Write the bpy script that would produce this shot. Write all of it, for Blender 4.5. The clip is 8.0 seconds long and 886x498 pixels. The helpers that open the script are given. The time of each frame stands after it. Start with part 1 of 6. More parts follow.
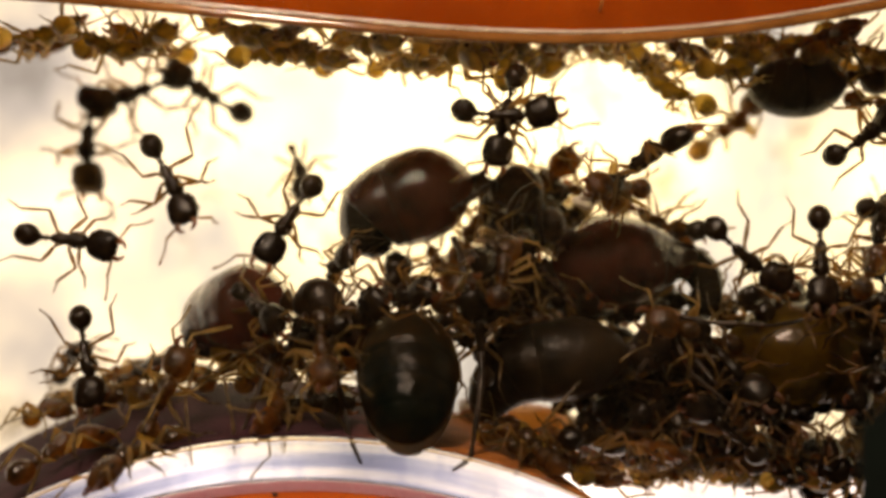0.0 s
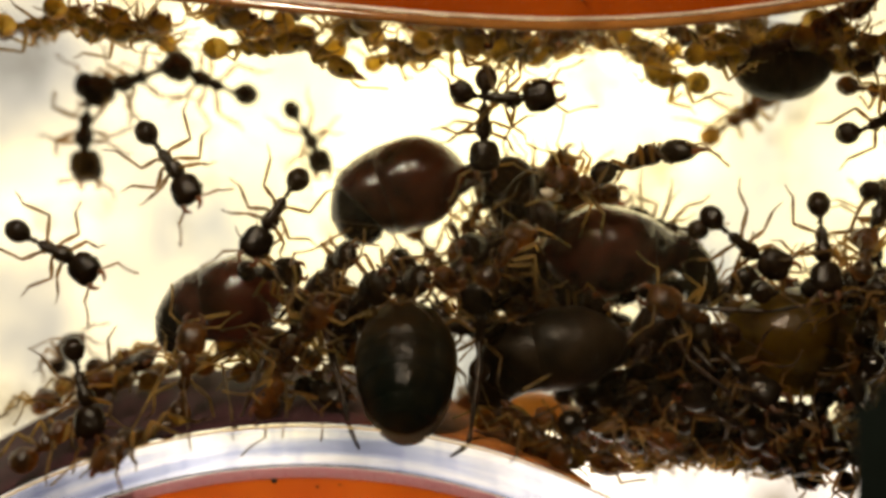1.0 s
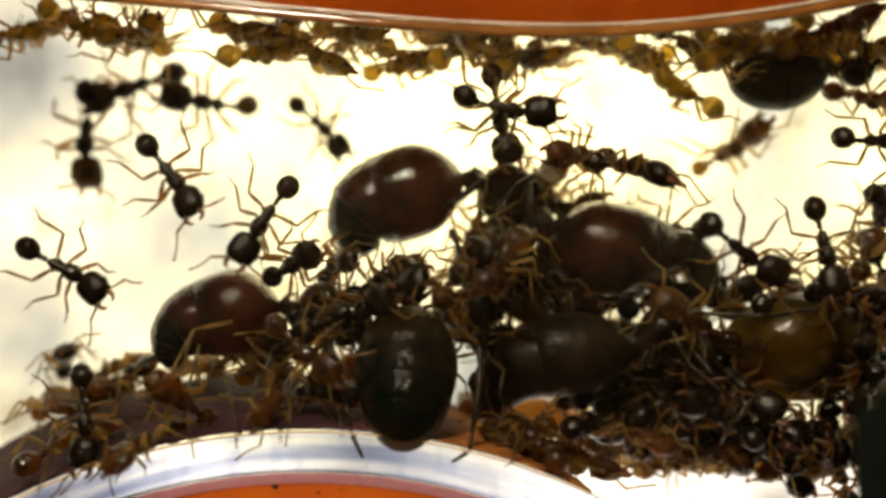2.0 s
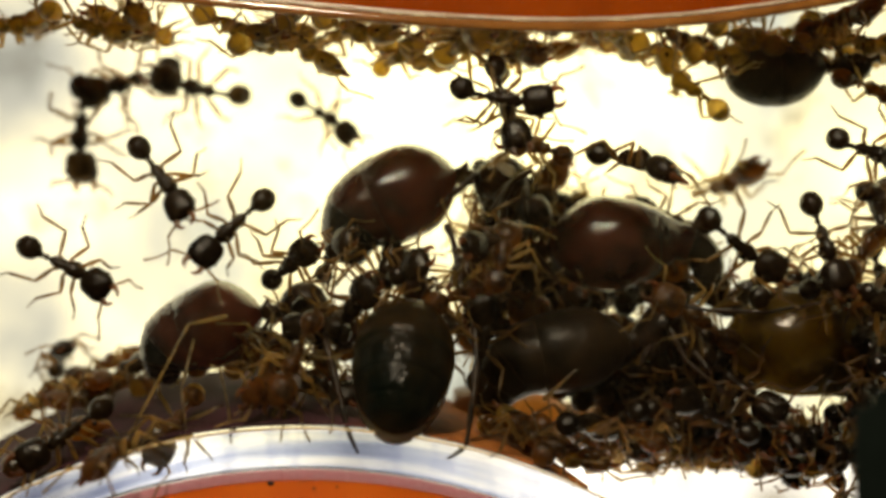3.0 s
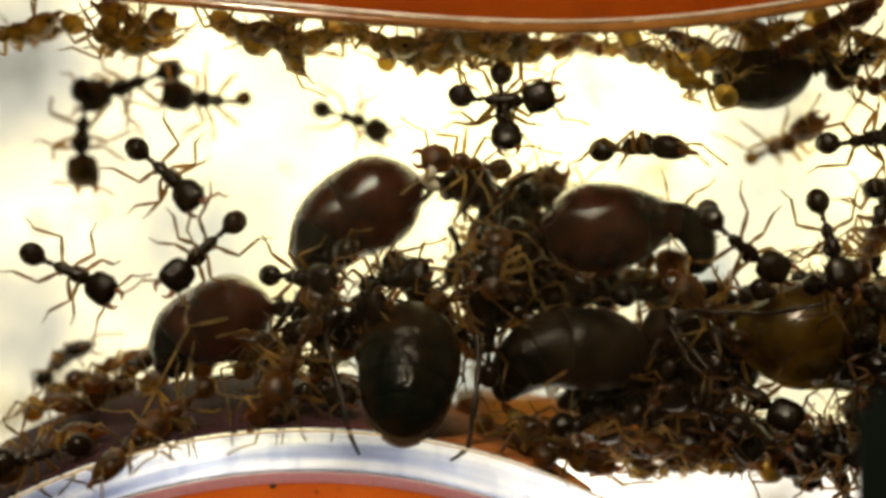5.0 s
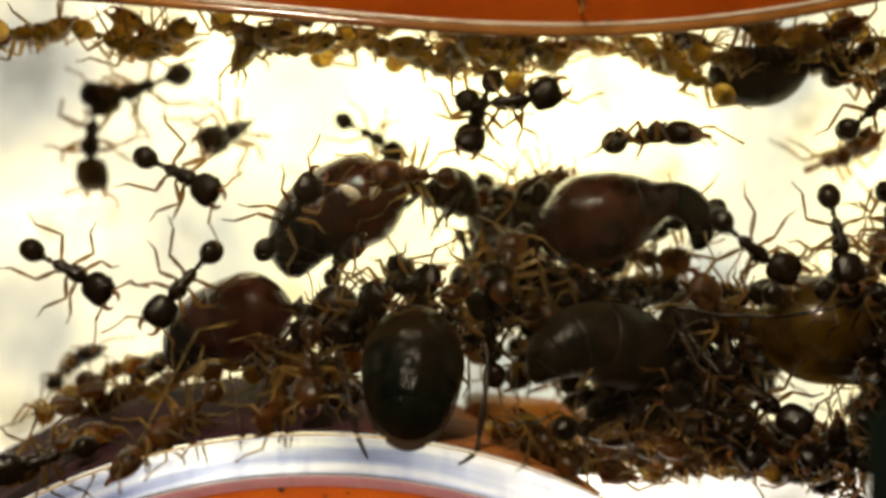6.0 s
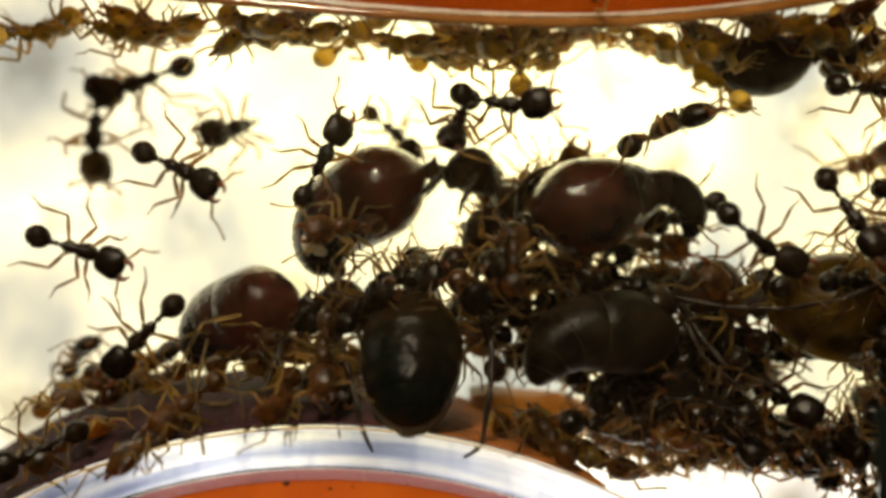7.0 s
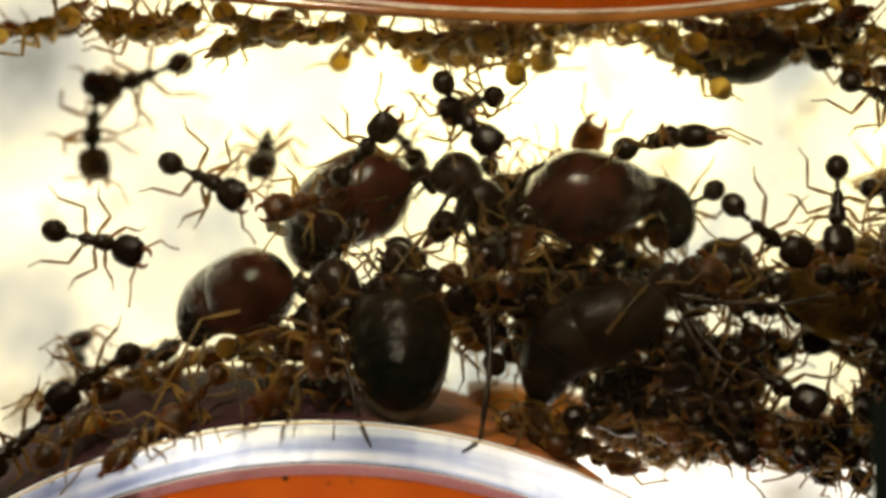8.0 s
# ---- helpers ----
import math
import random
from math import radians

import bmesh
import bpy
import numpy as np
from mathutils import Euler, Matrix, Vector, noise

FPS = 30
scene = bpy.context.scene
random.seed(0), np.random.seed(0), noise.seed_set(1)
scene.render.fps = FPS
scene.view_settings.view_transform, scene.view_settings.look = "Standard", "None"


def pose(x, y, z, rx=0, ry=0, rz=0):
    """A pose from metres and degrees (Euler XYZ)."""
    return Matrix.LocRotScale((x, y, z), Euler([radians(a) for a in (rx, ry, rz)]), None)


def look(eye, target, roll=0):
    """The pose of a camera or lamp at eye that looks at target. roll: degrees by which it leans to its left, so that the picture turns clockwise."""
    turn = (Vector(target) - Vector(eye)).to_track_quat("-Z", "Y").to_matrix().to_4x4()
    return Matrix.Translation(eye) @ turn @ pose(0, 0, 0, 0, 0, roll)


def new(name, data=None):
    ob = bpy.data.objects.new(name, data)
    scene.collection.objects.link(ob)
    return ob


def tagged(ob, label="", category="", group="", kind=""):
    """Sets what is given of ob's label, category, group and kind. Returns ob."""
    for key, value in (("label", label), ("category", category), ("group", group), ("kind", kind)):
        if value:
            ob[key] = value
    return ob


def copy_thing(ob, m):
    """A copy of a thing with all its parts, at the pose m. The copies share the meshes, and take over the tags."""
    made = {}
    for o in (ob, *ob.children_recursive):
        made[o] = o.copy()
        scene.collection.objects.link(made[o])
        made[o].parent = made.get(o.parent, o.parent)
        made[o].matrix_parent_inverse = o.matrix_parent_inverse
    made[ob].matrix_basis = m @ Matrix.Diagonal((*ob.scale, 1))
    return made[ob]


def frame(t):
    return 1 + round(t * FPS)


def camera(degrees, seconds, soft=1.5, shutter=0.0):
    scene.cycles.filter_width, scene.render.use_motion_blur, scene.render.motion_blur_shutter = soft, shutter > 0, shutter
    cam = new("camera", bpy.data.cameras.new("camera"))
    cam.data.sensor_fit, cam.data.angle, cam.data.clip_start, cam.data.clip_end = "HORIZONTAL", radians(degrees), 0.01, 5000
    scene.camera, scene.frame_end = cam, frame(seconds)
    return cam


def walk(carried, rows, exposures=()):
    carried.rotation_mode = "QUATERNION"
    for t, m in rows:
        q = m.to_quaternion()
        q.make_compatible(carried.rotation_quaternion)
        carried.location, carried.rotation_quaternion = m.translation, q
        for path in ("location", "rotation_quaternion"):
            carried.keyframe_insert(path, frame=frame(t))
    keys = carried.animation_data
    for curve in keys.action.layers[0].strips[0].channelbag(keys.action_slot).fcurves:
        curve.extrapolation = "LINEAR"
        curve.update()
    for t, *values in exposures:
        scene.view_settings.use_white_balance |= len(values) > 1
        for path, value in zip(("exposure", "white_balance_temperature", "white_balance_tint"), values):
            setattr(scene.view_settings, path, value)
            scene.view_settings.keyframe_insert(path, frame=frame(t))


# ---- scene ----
cam = camera(40.0, 8.0, soft=3.4)
cam.data.dof.use_dof, cam.data.dof.focus_distance, cam.data.dof.aperture_fstop = True, 0.0512, 29.0
CAMERA_PATH = [  # seconds; turn left, up, lean, forward (mm)
    (0.0, 0.31, 0.53, 0.4, -0.01),
    (0.5, 0.22, 0.28, 0.38, -0.29),
    (1.0, 0.21, -0.08, 0.29, -0.13),
    (1.5, 0.3, 0.21, 0.15, -0.25),
    (3.0, 0.05, -0.02, 0.18, -0.01),
    (3.5, 0.07, -0.14, 0.17, 0.1),
    (4.0, 0.02, -0.05, 0.1, 0.06),
    (4.5, 0.0, 0.0, 0.0, 0.0),
    (6.0, 0.54, 0.25, 0.0, 0.05),
    (6.5, 0.65, 0.09, -0.09, 0.18),
    (7.0, 0.76, -0.11, -0.14, 0.27),
    (7.5, 0.71, -0.25, -0.46, 0.11),
    (8.0, 0.66, -0.3, -0.23, 0.09),
]
walk(cam, [(t, pose(0, (-48 + fwd) * 0.001, 0, 90 + up, -lean, left)) for t, left, up, lean, fwd in CAMERA_PATH],
     exposures=[(0, 0.19, 7700, 30), (0.5, 0.22, 7650, 28), (1, 0.19, 7350, 18), (1.5, 0.19, 7250, 16), (3, 0.19, 7150, 11.5), (8, 0.18, 7100, 12.5)])

MM = 0.001


def crawl(x, y, z, heading, spin=0, tilt=0):
    """Pose of a crawling body, millimetres and degrees. heading: turn in the x-z plane; spin: about its own
    length (0: back towards -y); tilt: nose towards -y."""
    flat = Matrix(((1, 0, 0, 0), (0, 0, -1, 0), (0, 1, 0, 0), (0, 0, 0, 1)))
    return (Matrix.Translation((x * MM, y * MM, z * MM)) @ Matrix.Rotation(radians(heading), 4, (0, -1, 0))
            @ Matrix.Rotation(radians(-tilt), 4, "Z") @ flat @ Matrix.Rotation(radians(spin), 4, "X"))


# ---- light ----
world = bpy.data.worlds.new("dim_room")
scene.world = world
world.use_nodes = True
tree = world.node_tree
where = tree.nodes.new("ShaderNodeTexCoord")
split = tree.nodes.new("ShaderNodeSeparateXYZ")
shade = tree.nodes.new("ShaderNodeValToRGB")
span = tree.nodes.new("ShaderNodeMapRange")
span.inputs["From Min"].default_value, span.inputs["From Max"].default_value = -1.0, 1.0
shade.color_ramp.elements[0].color = (0.17, 0.095, 0.03, 1)
shade.color_ramp.elements[1].color = (0.80, 0.64, 0.40, 1)
middle = shade.color_ramp.elements.new(0.5)
middle.color = (0.31, 0.19, 0.07, 1)
tree.links.new(where.outputs["Generated"], split.inputs["Vector"])
tree.links.new(split.outputs["Z"], span.inputs["Value"])
tree.links.new(span.outputs["Result"], shade.inputs["Fac"])
tree.links.new(shade.outputs["Color"], tree.nodes["Background"].inputs["Color"])
tree.nodes["Background"].inputs["Strength"].default_value = 0.12

lamp_data = bpy.data.lights.new("room_lamp", "AREA")
lamp_data.shape, lamp_data.size, lamp_data.energy, lamp_data.color = "DISK", 0.012, 0.110, (1.0, 0.86, 0.64)
lamp = new("room_lamp", lamp_data)
lamp.matrix_world = look((-0.016, -0.072, 0.078), (0.0, 0.006, 0.0))


# ---- materials ----
def shader(name):
    m = bpy.data.materials.new(name)
    m.use_nodes = True
    t = m.node_tree
    return m, t, t.nodes["Principled BSDF"], t.nodes["Material Output"]


def noise_node(t, scale, detail=4, rough=0.6):
    c = t.nodes.new("ShaderNodeTexCoord")
    n = t.nodes.new("ShaderNodeTexNoise")
    n.inputs["Scale"].default_value, n.inputs["Detail"].default_value = scale, detail
    n.inputs["Roughness"].default_value = rough
    t.links.new(c.outputs["Object"], n.inputs["Vector"])
    return n


def ramp(t, source, stops):
    r = t.nodes.new("ShaderNodeValToRGB")
    e = r.color_ramp.elements
    while len(e) < len(stops):
        e.new(0.5)
    for el, (p, c) in zip(e, stops):
        el.position, el.color = p, (*c, 1)
    t.links.new(source, r.inputs["Fac"])
    return r


def bump(t, p, source, strength, distance):
    b = t.nodes.new("ShaderNodeBump")
    b.inputs["Strength"].default_value, b.inputs["Distance"].default_value = strength, distance
    t.links.new(source, b.inputs["Height"])
    t.links.new(b.outputs["Normal"], p.inputs["Normal"])


def cuticle(name, dark, light, rough, glow_colour, glow, relief=0.25, vary=0.5, clear=0.0, grain=1500, dents=0.1, coat=0.2, fold=0.0, wax=0.10, shine=0.38, striae=0.0):
    """Insect shell: mottled, finely pitted, letting some light through."""
    m, t, p, out = shader(name)
    n = noise_node(t, grain, 4)
    r = ramp(t, n.outputs["Fac"], [(0.38, dark), (0.64, light)])
    info = t.nodes.new("ShaderNodeObjectInfo")
    hsv = t.nodes.new("ShaderNodeHueSaturation")
    mr = t.nodes.new("ShaderNodeMapRange")
    mr.inputs["To Min"].default_value, mr.inputs["To Max"].default_value = 1 - vary, 1 + vary
    t.links.new(info.outputs["Random"], mr.inputs["Value"])
    t.links.new(mr.outputs["Result"], hsv.inputs["Value"])
    t.links.new(r.outputs["Color"], hsv.inputs["Color"])
    t.links.new(hsv.outputs["Color"], p.inputs["Base Color"])
    wet = t.nodes.new("ShaderNodeMapRange")
    wet.inputs["To Min"].default_value, wet.inputs["To Max"].default_value = rough * 0.55, rough * 1.6
    w = noise_node(t, grain * 0.9, 3)
    t.links.new(w.outputs["Fac"], wet.inputs["Value"])
    t.links.new(wet.outputs["Result"], p.inputs["Roughness"])
    p.inputs["Specular IOR Level"].default_value = shine
    p.inputs["Coat Weight"].default_value, p.inputs["Coat Roughness"].default_value = coat, wax
    f = noise_node(t, 9000, 3)
    d = noise_node(t, fold or grain * 1.5, 2.6)
    b2 = t.nodes.new("ShaderNodeBump")
    b2.inputs["Strength"].default_value, b2.inputs["Distance"].default_value = dents, 0.00020 if fold else 0.0009
    t.links.new(d.outputs["Fac"], b2.inputs["Height"])
    bump(t, p, f.outputs["Fac"], relief, 0.00003)
    t.links.new(b2.outputs["Normal"], p.inputs["Normal"].links[0].from_node.inputs["Normal"])
    t.links.new(b2.outputs["Normal"], p.inputs["Coat Normal"])
    if striae:
        # fine cross lines of the plates
        lines = noise_node(t, 900, 2)
        stretch = t.nodes.new("ShaderNodeMapping")
        stretch.inputs["Scale"].default_value = (9.0, 1.0, 1.0)
        t.links.new(lines.inputs["Vector"].links[0].from_socket, stretch.inputs["Vector"])
        t.links.new(stretch.outputs["Vector"], lines.inputs["Vector"])
        b3 = t.nodes.new("ShaderNodeBump")
        b3.inputs["Strength"].default_value, b3.inputs["Distance"].default_value = striae, 0.00004
        t.links.new(lines.outputs["Fac"], b3.inputs["Height"])
        t.links.new(b3.outputs["Normal"], b2.inputs["Normal"])
    tr = t.nodes.new("ShaderNodeBsdfTranslucent")
    tr.inputs["Color"].default_value = (*glow_colour, 1)
    mix = t.nodes.new("ShaderNodeMixShader")
    thin = t.nodes.new("ShaderNodeMapRange")
    thin.inputs["From Min"].default_value, thin.inputs["From Max"].default_value = 0.38, 0.66
    thin.inputs["To Min"].default_value, thin.inputs["To Max"].default_value = glow * 0.25, min(0.95, glow * 1.8)
    patch = noise_node(t, grain * 0.55, 3)
    t.links.new(patch.outputs["Fac"], thin.inputs["Value"])
    t.links.new(thin.outputs["Result"], mix.inputs["Fac"])
    t.links.new(p.outputs["BSDF"], mix.inputs[1])
    t.links.new(tr.outputs["BSDF"], mix.inputs[2])
    last = mix
    if clear:
        tp = t.nodes.new("ShaderNodeBsdfTransparent")
        tp.inputs["Color"].default_value = (*glow_colour, 1)
        last = t.nodes.new("ShaderNodeMixShader")
        last.inputs["Fac"].default_value = clear
        t.links.new(mix.outputs["Shader"], last.inputs[1])
        t.links.new(tp.outputs["BSDF"], last.inputs[2])
    t.links.new(last.outputs["Shader"], out.inputs["Surface"])
    return m


def plastic(name, dark, light, rough, scale, through_weight=0.0, relief=0.1, shine=0.5):
    m, t, p, out = shader(name)
    n = noise_node(t, scale, 5)
    r = ramp(t, n.outputs["Fac"], [(0.3, dark), (0.7, light)])
    t.links.new(r.outputs["Color"], p.inputs["Base Color"])
    p.inputs["Roughness"].default_value = rough
    p.inputs["Transmission Weight"].default_value = through_weight
    p.inputs["Specular IOR Level"].default_value = shine
    f = noise_node(t, scale * 12, 3)
    bump(t, p, f.outputs["Fac"], relief, 0.00004)
    return m


def let_through(m, colour, share):
    """Let a plastic pass scattered light from behind."""
    t = m.node_tree
    p, out = t.nodes["Principled BSDF"], t.nodes["Material Output"]
    tr = t.nodes.new("ShaderNodeBsdfTranslucent")
    tr.inputs["Color"].default_value = (*colour, 1)
    mix = t.nodes.new("ShaderNodeMixShader")
    mix.inputs["Fac"].default_value = share
    t.links.new(p.outputs["BSDF"], mix.inputs[1])
    t.links.new(tr.outputs["BSDF"], mix.inputs[2])
    t.links.new(mix.outputs["Shader"], out.inputs["Surface"])
    return m


def floor_plastic():
    """Plum-dark floor, passing into dull orange-brown where the orange core shows through."""
    m = plastic("plum_floor", (0.010, 0.005, 0.007), (0.050, 0.020, 0.028), 0.7, 420, 0.0, 0.3, 0.04)
    t = m.node_tree
    p = t.nodes["Principled BSDF"]
    plum = p.inputs["Base Color"].links[0].from_socket
    n = noise_node(t, 520, 4)
    o = ramp(t, n.outputs["Fac"], [(0.35, (0.10, 0.035, 0.012)), (0.65, (0.42, 0.15, 0.035))])
    c = t.nodes.new("ShaderNodeTexCoord")
    xyz = t.nodes.new("ShaderNodeSeparateXYZ")
    t.links.new(c.outputs["Object"], xyz.inputs["Vector"])
    g = t.nodes.new("ShaderNodeMapRange")
    g.interpolation_type = "SMOOTHSTEP"
    g.inputs["From Min"].default_value, g.inputs["From Max"].default_value = -0.005, 0.003
    t.links.new(xyz.outputs["X"], g.inputs["Value"])
    mix = t.nodes.new("ShaderNodeMix")
    mix.data_type = "RGBA"
    t.links.new(g.outputs["Result"], mix.inputs[0])
    t.links.new(plum, mix.inputs[6])
    t.links.new(o.outputs["Color"], mix.inputs[7])
    t.links.new(mix.outputs[2], p.inputs["Base Color"])
    return m


BLACK_SHELL = cuticle("black_shell", (0.002, 0.0012, 0.0007), (0.007, 0.004, 0.002), 0.22, (0.40, 0.20, 0.05), 0.10, relief=0.6, dents=0.15, coat=0.05, shine=0.22)
BROWN_SHELL = cuticle("brown_shell", (0.006, 0.004, 0.002), (0.032, 0.018, 0.006), 0.25, (0.72, 0.35, 0.06), 0.36, relief=0.6, dents=0.2, coat=0.1, shine=0.3)
AMBER_SHELL = cuticle("amber_shell", (0.03, 0.021, 0.006), (0.13, 0.090, 0.018), 0.32, (0.88, 0.64, 0.15), 0.44, clear=0.08)
JAW_SHELL = cuticle("jaw_shell", (0.02, 0.008, 0.004), (0.07, 0.026, 0.009), 0.3, (0.85, 0.42, 0.14), 0.30, clear=0.2)
LEG_SHELL = cuticle("leg_shell", (0.008, 0.005, 0.002), (0.036, 0.021, 0.007), 0.28, (0.84, 0.67, 0.36), 0.46, clear=0.36, coat=0.15)
DARK_LEG = cuticle("dark_leg", (0.007, 0.004, 0.002), (0.032, 0.018, 0.006), 0.30, (0.80, 0.56, 0.24), 0.34, clear=0.26, coat=0.1)
QUEEN_SHELL = cuticle("queen_shell", (0.004, 0.003, 0.003), (0.032, 0.009, 0.006), 0.12, (0.75, 0.17, 0.07), 0.15, relief=0.3, vary=0.25, grain=420, dents=0.5, coat=0.9, fold=1100, wax=0.03, shine=0.4, striae=1.0)
QUEEN_TIP = cuticle("queen_tip_shell", (0.002, 0.003, 0.003), (0.008, 0.007, 0.005), 0.14, (0.5, 0.22, 0.06), 0.06, relief=0.3, vary=0.25, grain=420, dents=0.5, coat=0.4, fold=1000, wax=0.04, shine=0.35, striae=0.3)
QUEEN_LEG = cuticle("queen_leg", (0.004, 0.003, 0.002), (0.018, 0.010, 0.006), 0.30, (0.55, 0.25, 0.08), 0.12, vary=0.2, coat=0.0, shine=0.2)
QUEEN_AMBER = cuticle("queen_amber", (0.003, 0.002, 0.001), (0.028, 0.018, 0.003), 0.2, (0.95, 0.66, 0.10), 0.27, relief=0.2, vary=0.2, clear=0.06, grain=620, dents=0.5, coat=0.3, fold=1200, wax=0.06, shine=0.4)
SEAM = cuticle("pale_membrane", (0.010, 0.007, 0.005), (0.030, 0.020, 0.012), 0.4, (0.7, 0.45, 0.2), 0.14, vary=0.2, coat=0.0, shine=0.2)
BROOD = cuticle("brood_skin", (0.55, 0.52, 0.45), (0.75, 0.72, 0.64), 0.3, (0.95, 0.9, 0.75), 0.5, vary=0.1)
def honey_shell():
    """A gaster distended with clear food: thin amber skin over liquid."""
    m, t, p, out = shader("honey_shell")
    n = noise_node(t, 1800, 3)
    r = ramp(t, n.outputs["Fac"], [(0.35, (0.28, 0.17, 0.035)), (0.68, (0.66, 0.46, 0.15))])
    t.links.new(r.outputs["Color"], p.inputs["Base Color"])
    p.inputs["Roughness"].default_value, p.inputs["IOR"].default_value = 0.07, 1.36
    p.inputs["Transmission Weight"].default_value = 0.93
    f = noise_node(t, 5000, 3)
    bump(t, p, f.outputs["Fac"], 0.15, 0.00003)
    return m


HONEY_SHELL = let_through(honey_shell(), (1.0, 0.74, 0.20), 0.4)


def tip_crescent_skin():
    """Pale translucent skin, added for the bright refracted crescent at a gaster tip."""
    return let_through(plastic("pale_tip_crescent", (0.55, 0.42, 0.20), (0.85, 0.74, 0.50), 0.08, 900, 0.0, 0.1), (1.0, 0.94, 0.80), 0.9)


TIP_CRESCENT = tip_crescent_skin()
QUEEN_DARK = cuticle("queen_dark_shell", (0.001, 0.003, 0.0022), (0.005, 0.005, 0.003), 0.24, (0.90, 0.50, 0.10), 0.24, relief=0.3, vary=0.2, grain=260, dents=0.9, coat=0.0, fold=800, wax=0.05, shine=0.12, striae=0.6)
QUEEN_DULL = cuticle("queen_dull_shell", (0.003, 0.003, 0.002), (0.016, 0.010, 0.005), 0.34, (0.7, 0.33, 0.10), 0.06, relief=0.4, vary=0.2, grain=420, dents=0.6, coat=0.0, fold=900, shine=0.12, striae=0.5)
ORANGE = plastic("orange_plastic", (0.70, 0.12, 0.004), (0.88, 0.19, 0.006), 0.35, 220, 0.55, 0.1, 0.2)
RED_ORANGE = plastic("red_orange_plastic", (0.38, 0.060, 0.004), (0.58, 0.115, 0.008), 0.22, 150, 0.45, 0.25, 0.4)
# caustic on the lip's top edge, put in as a pale gold strip
GOLD_CAUSTIC = let_through(plastic("gold_edge", (0.85, 0.62, 0.22), (1.0, 0.93, 0.66), 0.15, 3600, 0.0, 0.8), (1.0, 0.86, 0.50), 0.4)
# the edge's sparkle is painted as pale flecks in the pink
PINK_EDGE = let_through(plastic("pink_edge", (0.62, 0.16, 0.28), (1.0, 0.72, 0.80), 0.2, 6500, 0.0, 1.0), (1.0, 0.60, 0.66), 0.4)
def lip_plastic():
    """Clear wall with cool lilac light painted in as streaks that follow its curve, and faint cross scratches."""
    m, t, p, out = shader("clear_lip")
    c = t.nodes.new("ShaderNodeTexCoord")
    off = t.nodes.new("ShaderNodeVectorMath")
    off.operation = "SUBTRACT"
    off.inputs[1].default_value = (-0.0054, 0.0, -0.03395)
    t.links.new(c.outputs["Object"], off.inputs[0])
    flat = t.nodes.new("ShaderNodeVectorMath")
    flat.operation = "MULTIPLY"
    flat.inputs[1].default_value = (1, 0, 1)
    t.links.new(off.outputs["Vector"], flat.inputs[0])
    ray = t.nodes.new("ShaderNodeVectorMath")
    ray.operation = "LENGTH"
    t.links.new(flat.outputs["Vector"], ray.inputs[0])
    xyz = t.nodes.new("ShaderNodeSeparateXYZ")
    t.links.new(c.outputs["Object"], xyz.inputs["Vector"])
    tones = []
    for along, across in ((70.0, 1300.0), (900.0, 200.0)):
        join = t.nodes.new("ShaderNodeCombineXYZ")
        for source, factor, slot in ((xyz.outputs["X"], along, "X"), (ray.outputs["Value"], across, "Y")):
            k = t.nodes.new("ShaderNodeMath")
            k.operation = "MULTIPLY"
            k.inputs[1].default_value = factor
            t.links.new(source, k.inputs[0])
            t.links.new(k.outputs["Value"], join.inputs[slot])
        n = t.nodes.new("ShaderNodeTexNoise")
        n.inputs["Scale"].default_value, n.inputs["Detail"].default_value = 1.0, 3
        t.links.new(join.outputs["Vector"], n.inputs["Vector"])
        tones.append(n)
    long_streaks = ramp(t, tones[0].outputs["Fac"], [(0.36, (0.26, 0.31, 0.50)), (0.48, (0.50, 0.56, 0.74)), (0.62, (0.86, 0.88, 0.92))])
    cross = ramp(t, tones[1].outputs["Fac"], [(0.34, (0.78, 0.80, 0.88)), (0.50, (1.0, 1.0, 1.0))])
    mix = t.nodes.new("ShaderNodeMix")
    mix.data_type, mix.blend_type = "RGBA", "MULTIPLY"
    mix.inputs[0].default_value = 1.0
    t.links.new(long_streaks.outputs["Color"], mix.inputs[6])
    t.links.new(cross.outputs["Color"], mix.inputs[7])
    t.links.new(mix.outputs[2], p.inputs["Base Color"])
    p.inputs["Roughness"].default_value, p.inputs["Transmission Weight"].default_value = 0.10, 0.95
    bump(t, p, tones[0].outputs["Fac"], 0.15, 0.0001)
    return m


LIP = lip_plastic()
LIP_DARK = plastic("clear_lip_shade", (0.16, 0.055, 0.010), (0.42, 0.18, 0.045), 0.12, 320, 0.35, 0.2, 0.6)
# highlight line of the roof lip, put in as a whitish strip
ROOF_GLINT = plastic("roof_glint", (0.62, 0.50, 0.38), (0.95, 0.88, 0.78), 0.15, 700, 0.4, 0.3, 0.7)
PLUM = floor_plastic()
AMBER_PLASTIC = plastic("amber_plastic", (0.14, 0.040, 0.006), (0.52, 0.18, 0.025), 0.3, 420, 0.75, 0.3, 0.3)
DARK = plastic("dark_plastic", (0.001, 0.002, 0.0015), (0.003, 0.006, 0.005), 0.8, 300, 0.0, 0.1, 0.05)
SOOT = plastic("soot_speck", (0.01, 0.008, 0.006), (0.03, 0.02, 0.015), 0.7, 900)


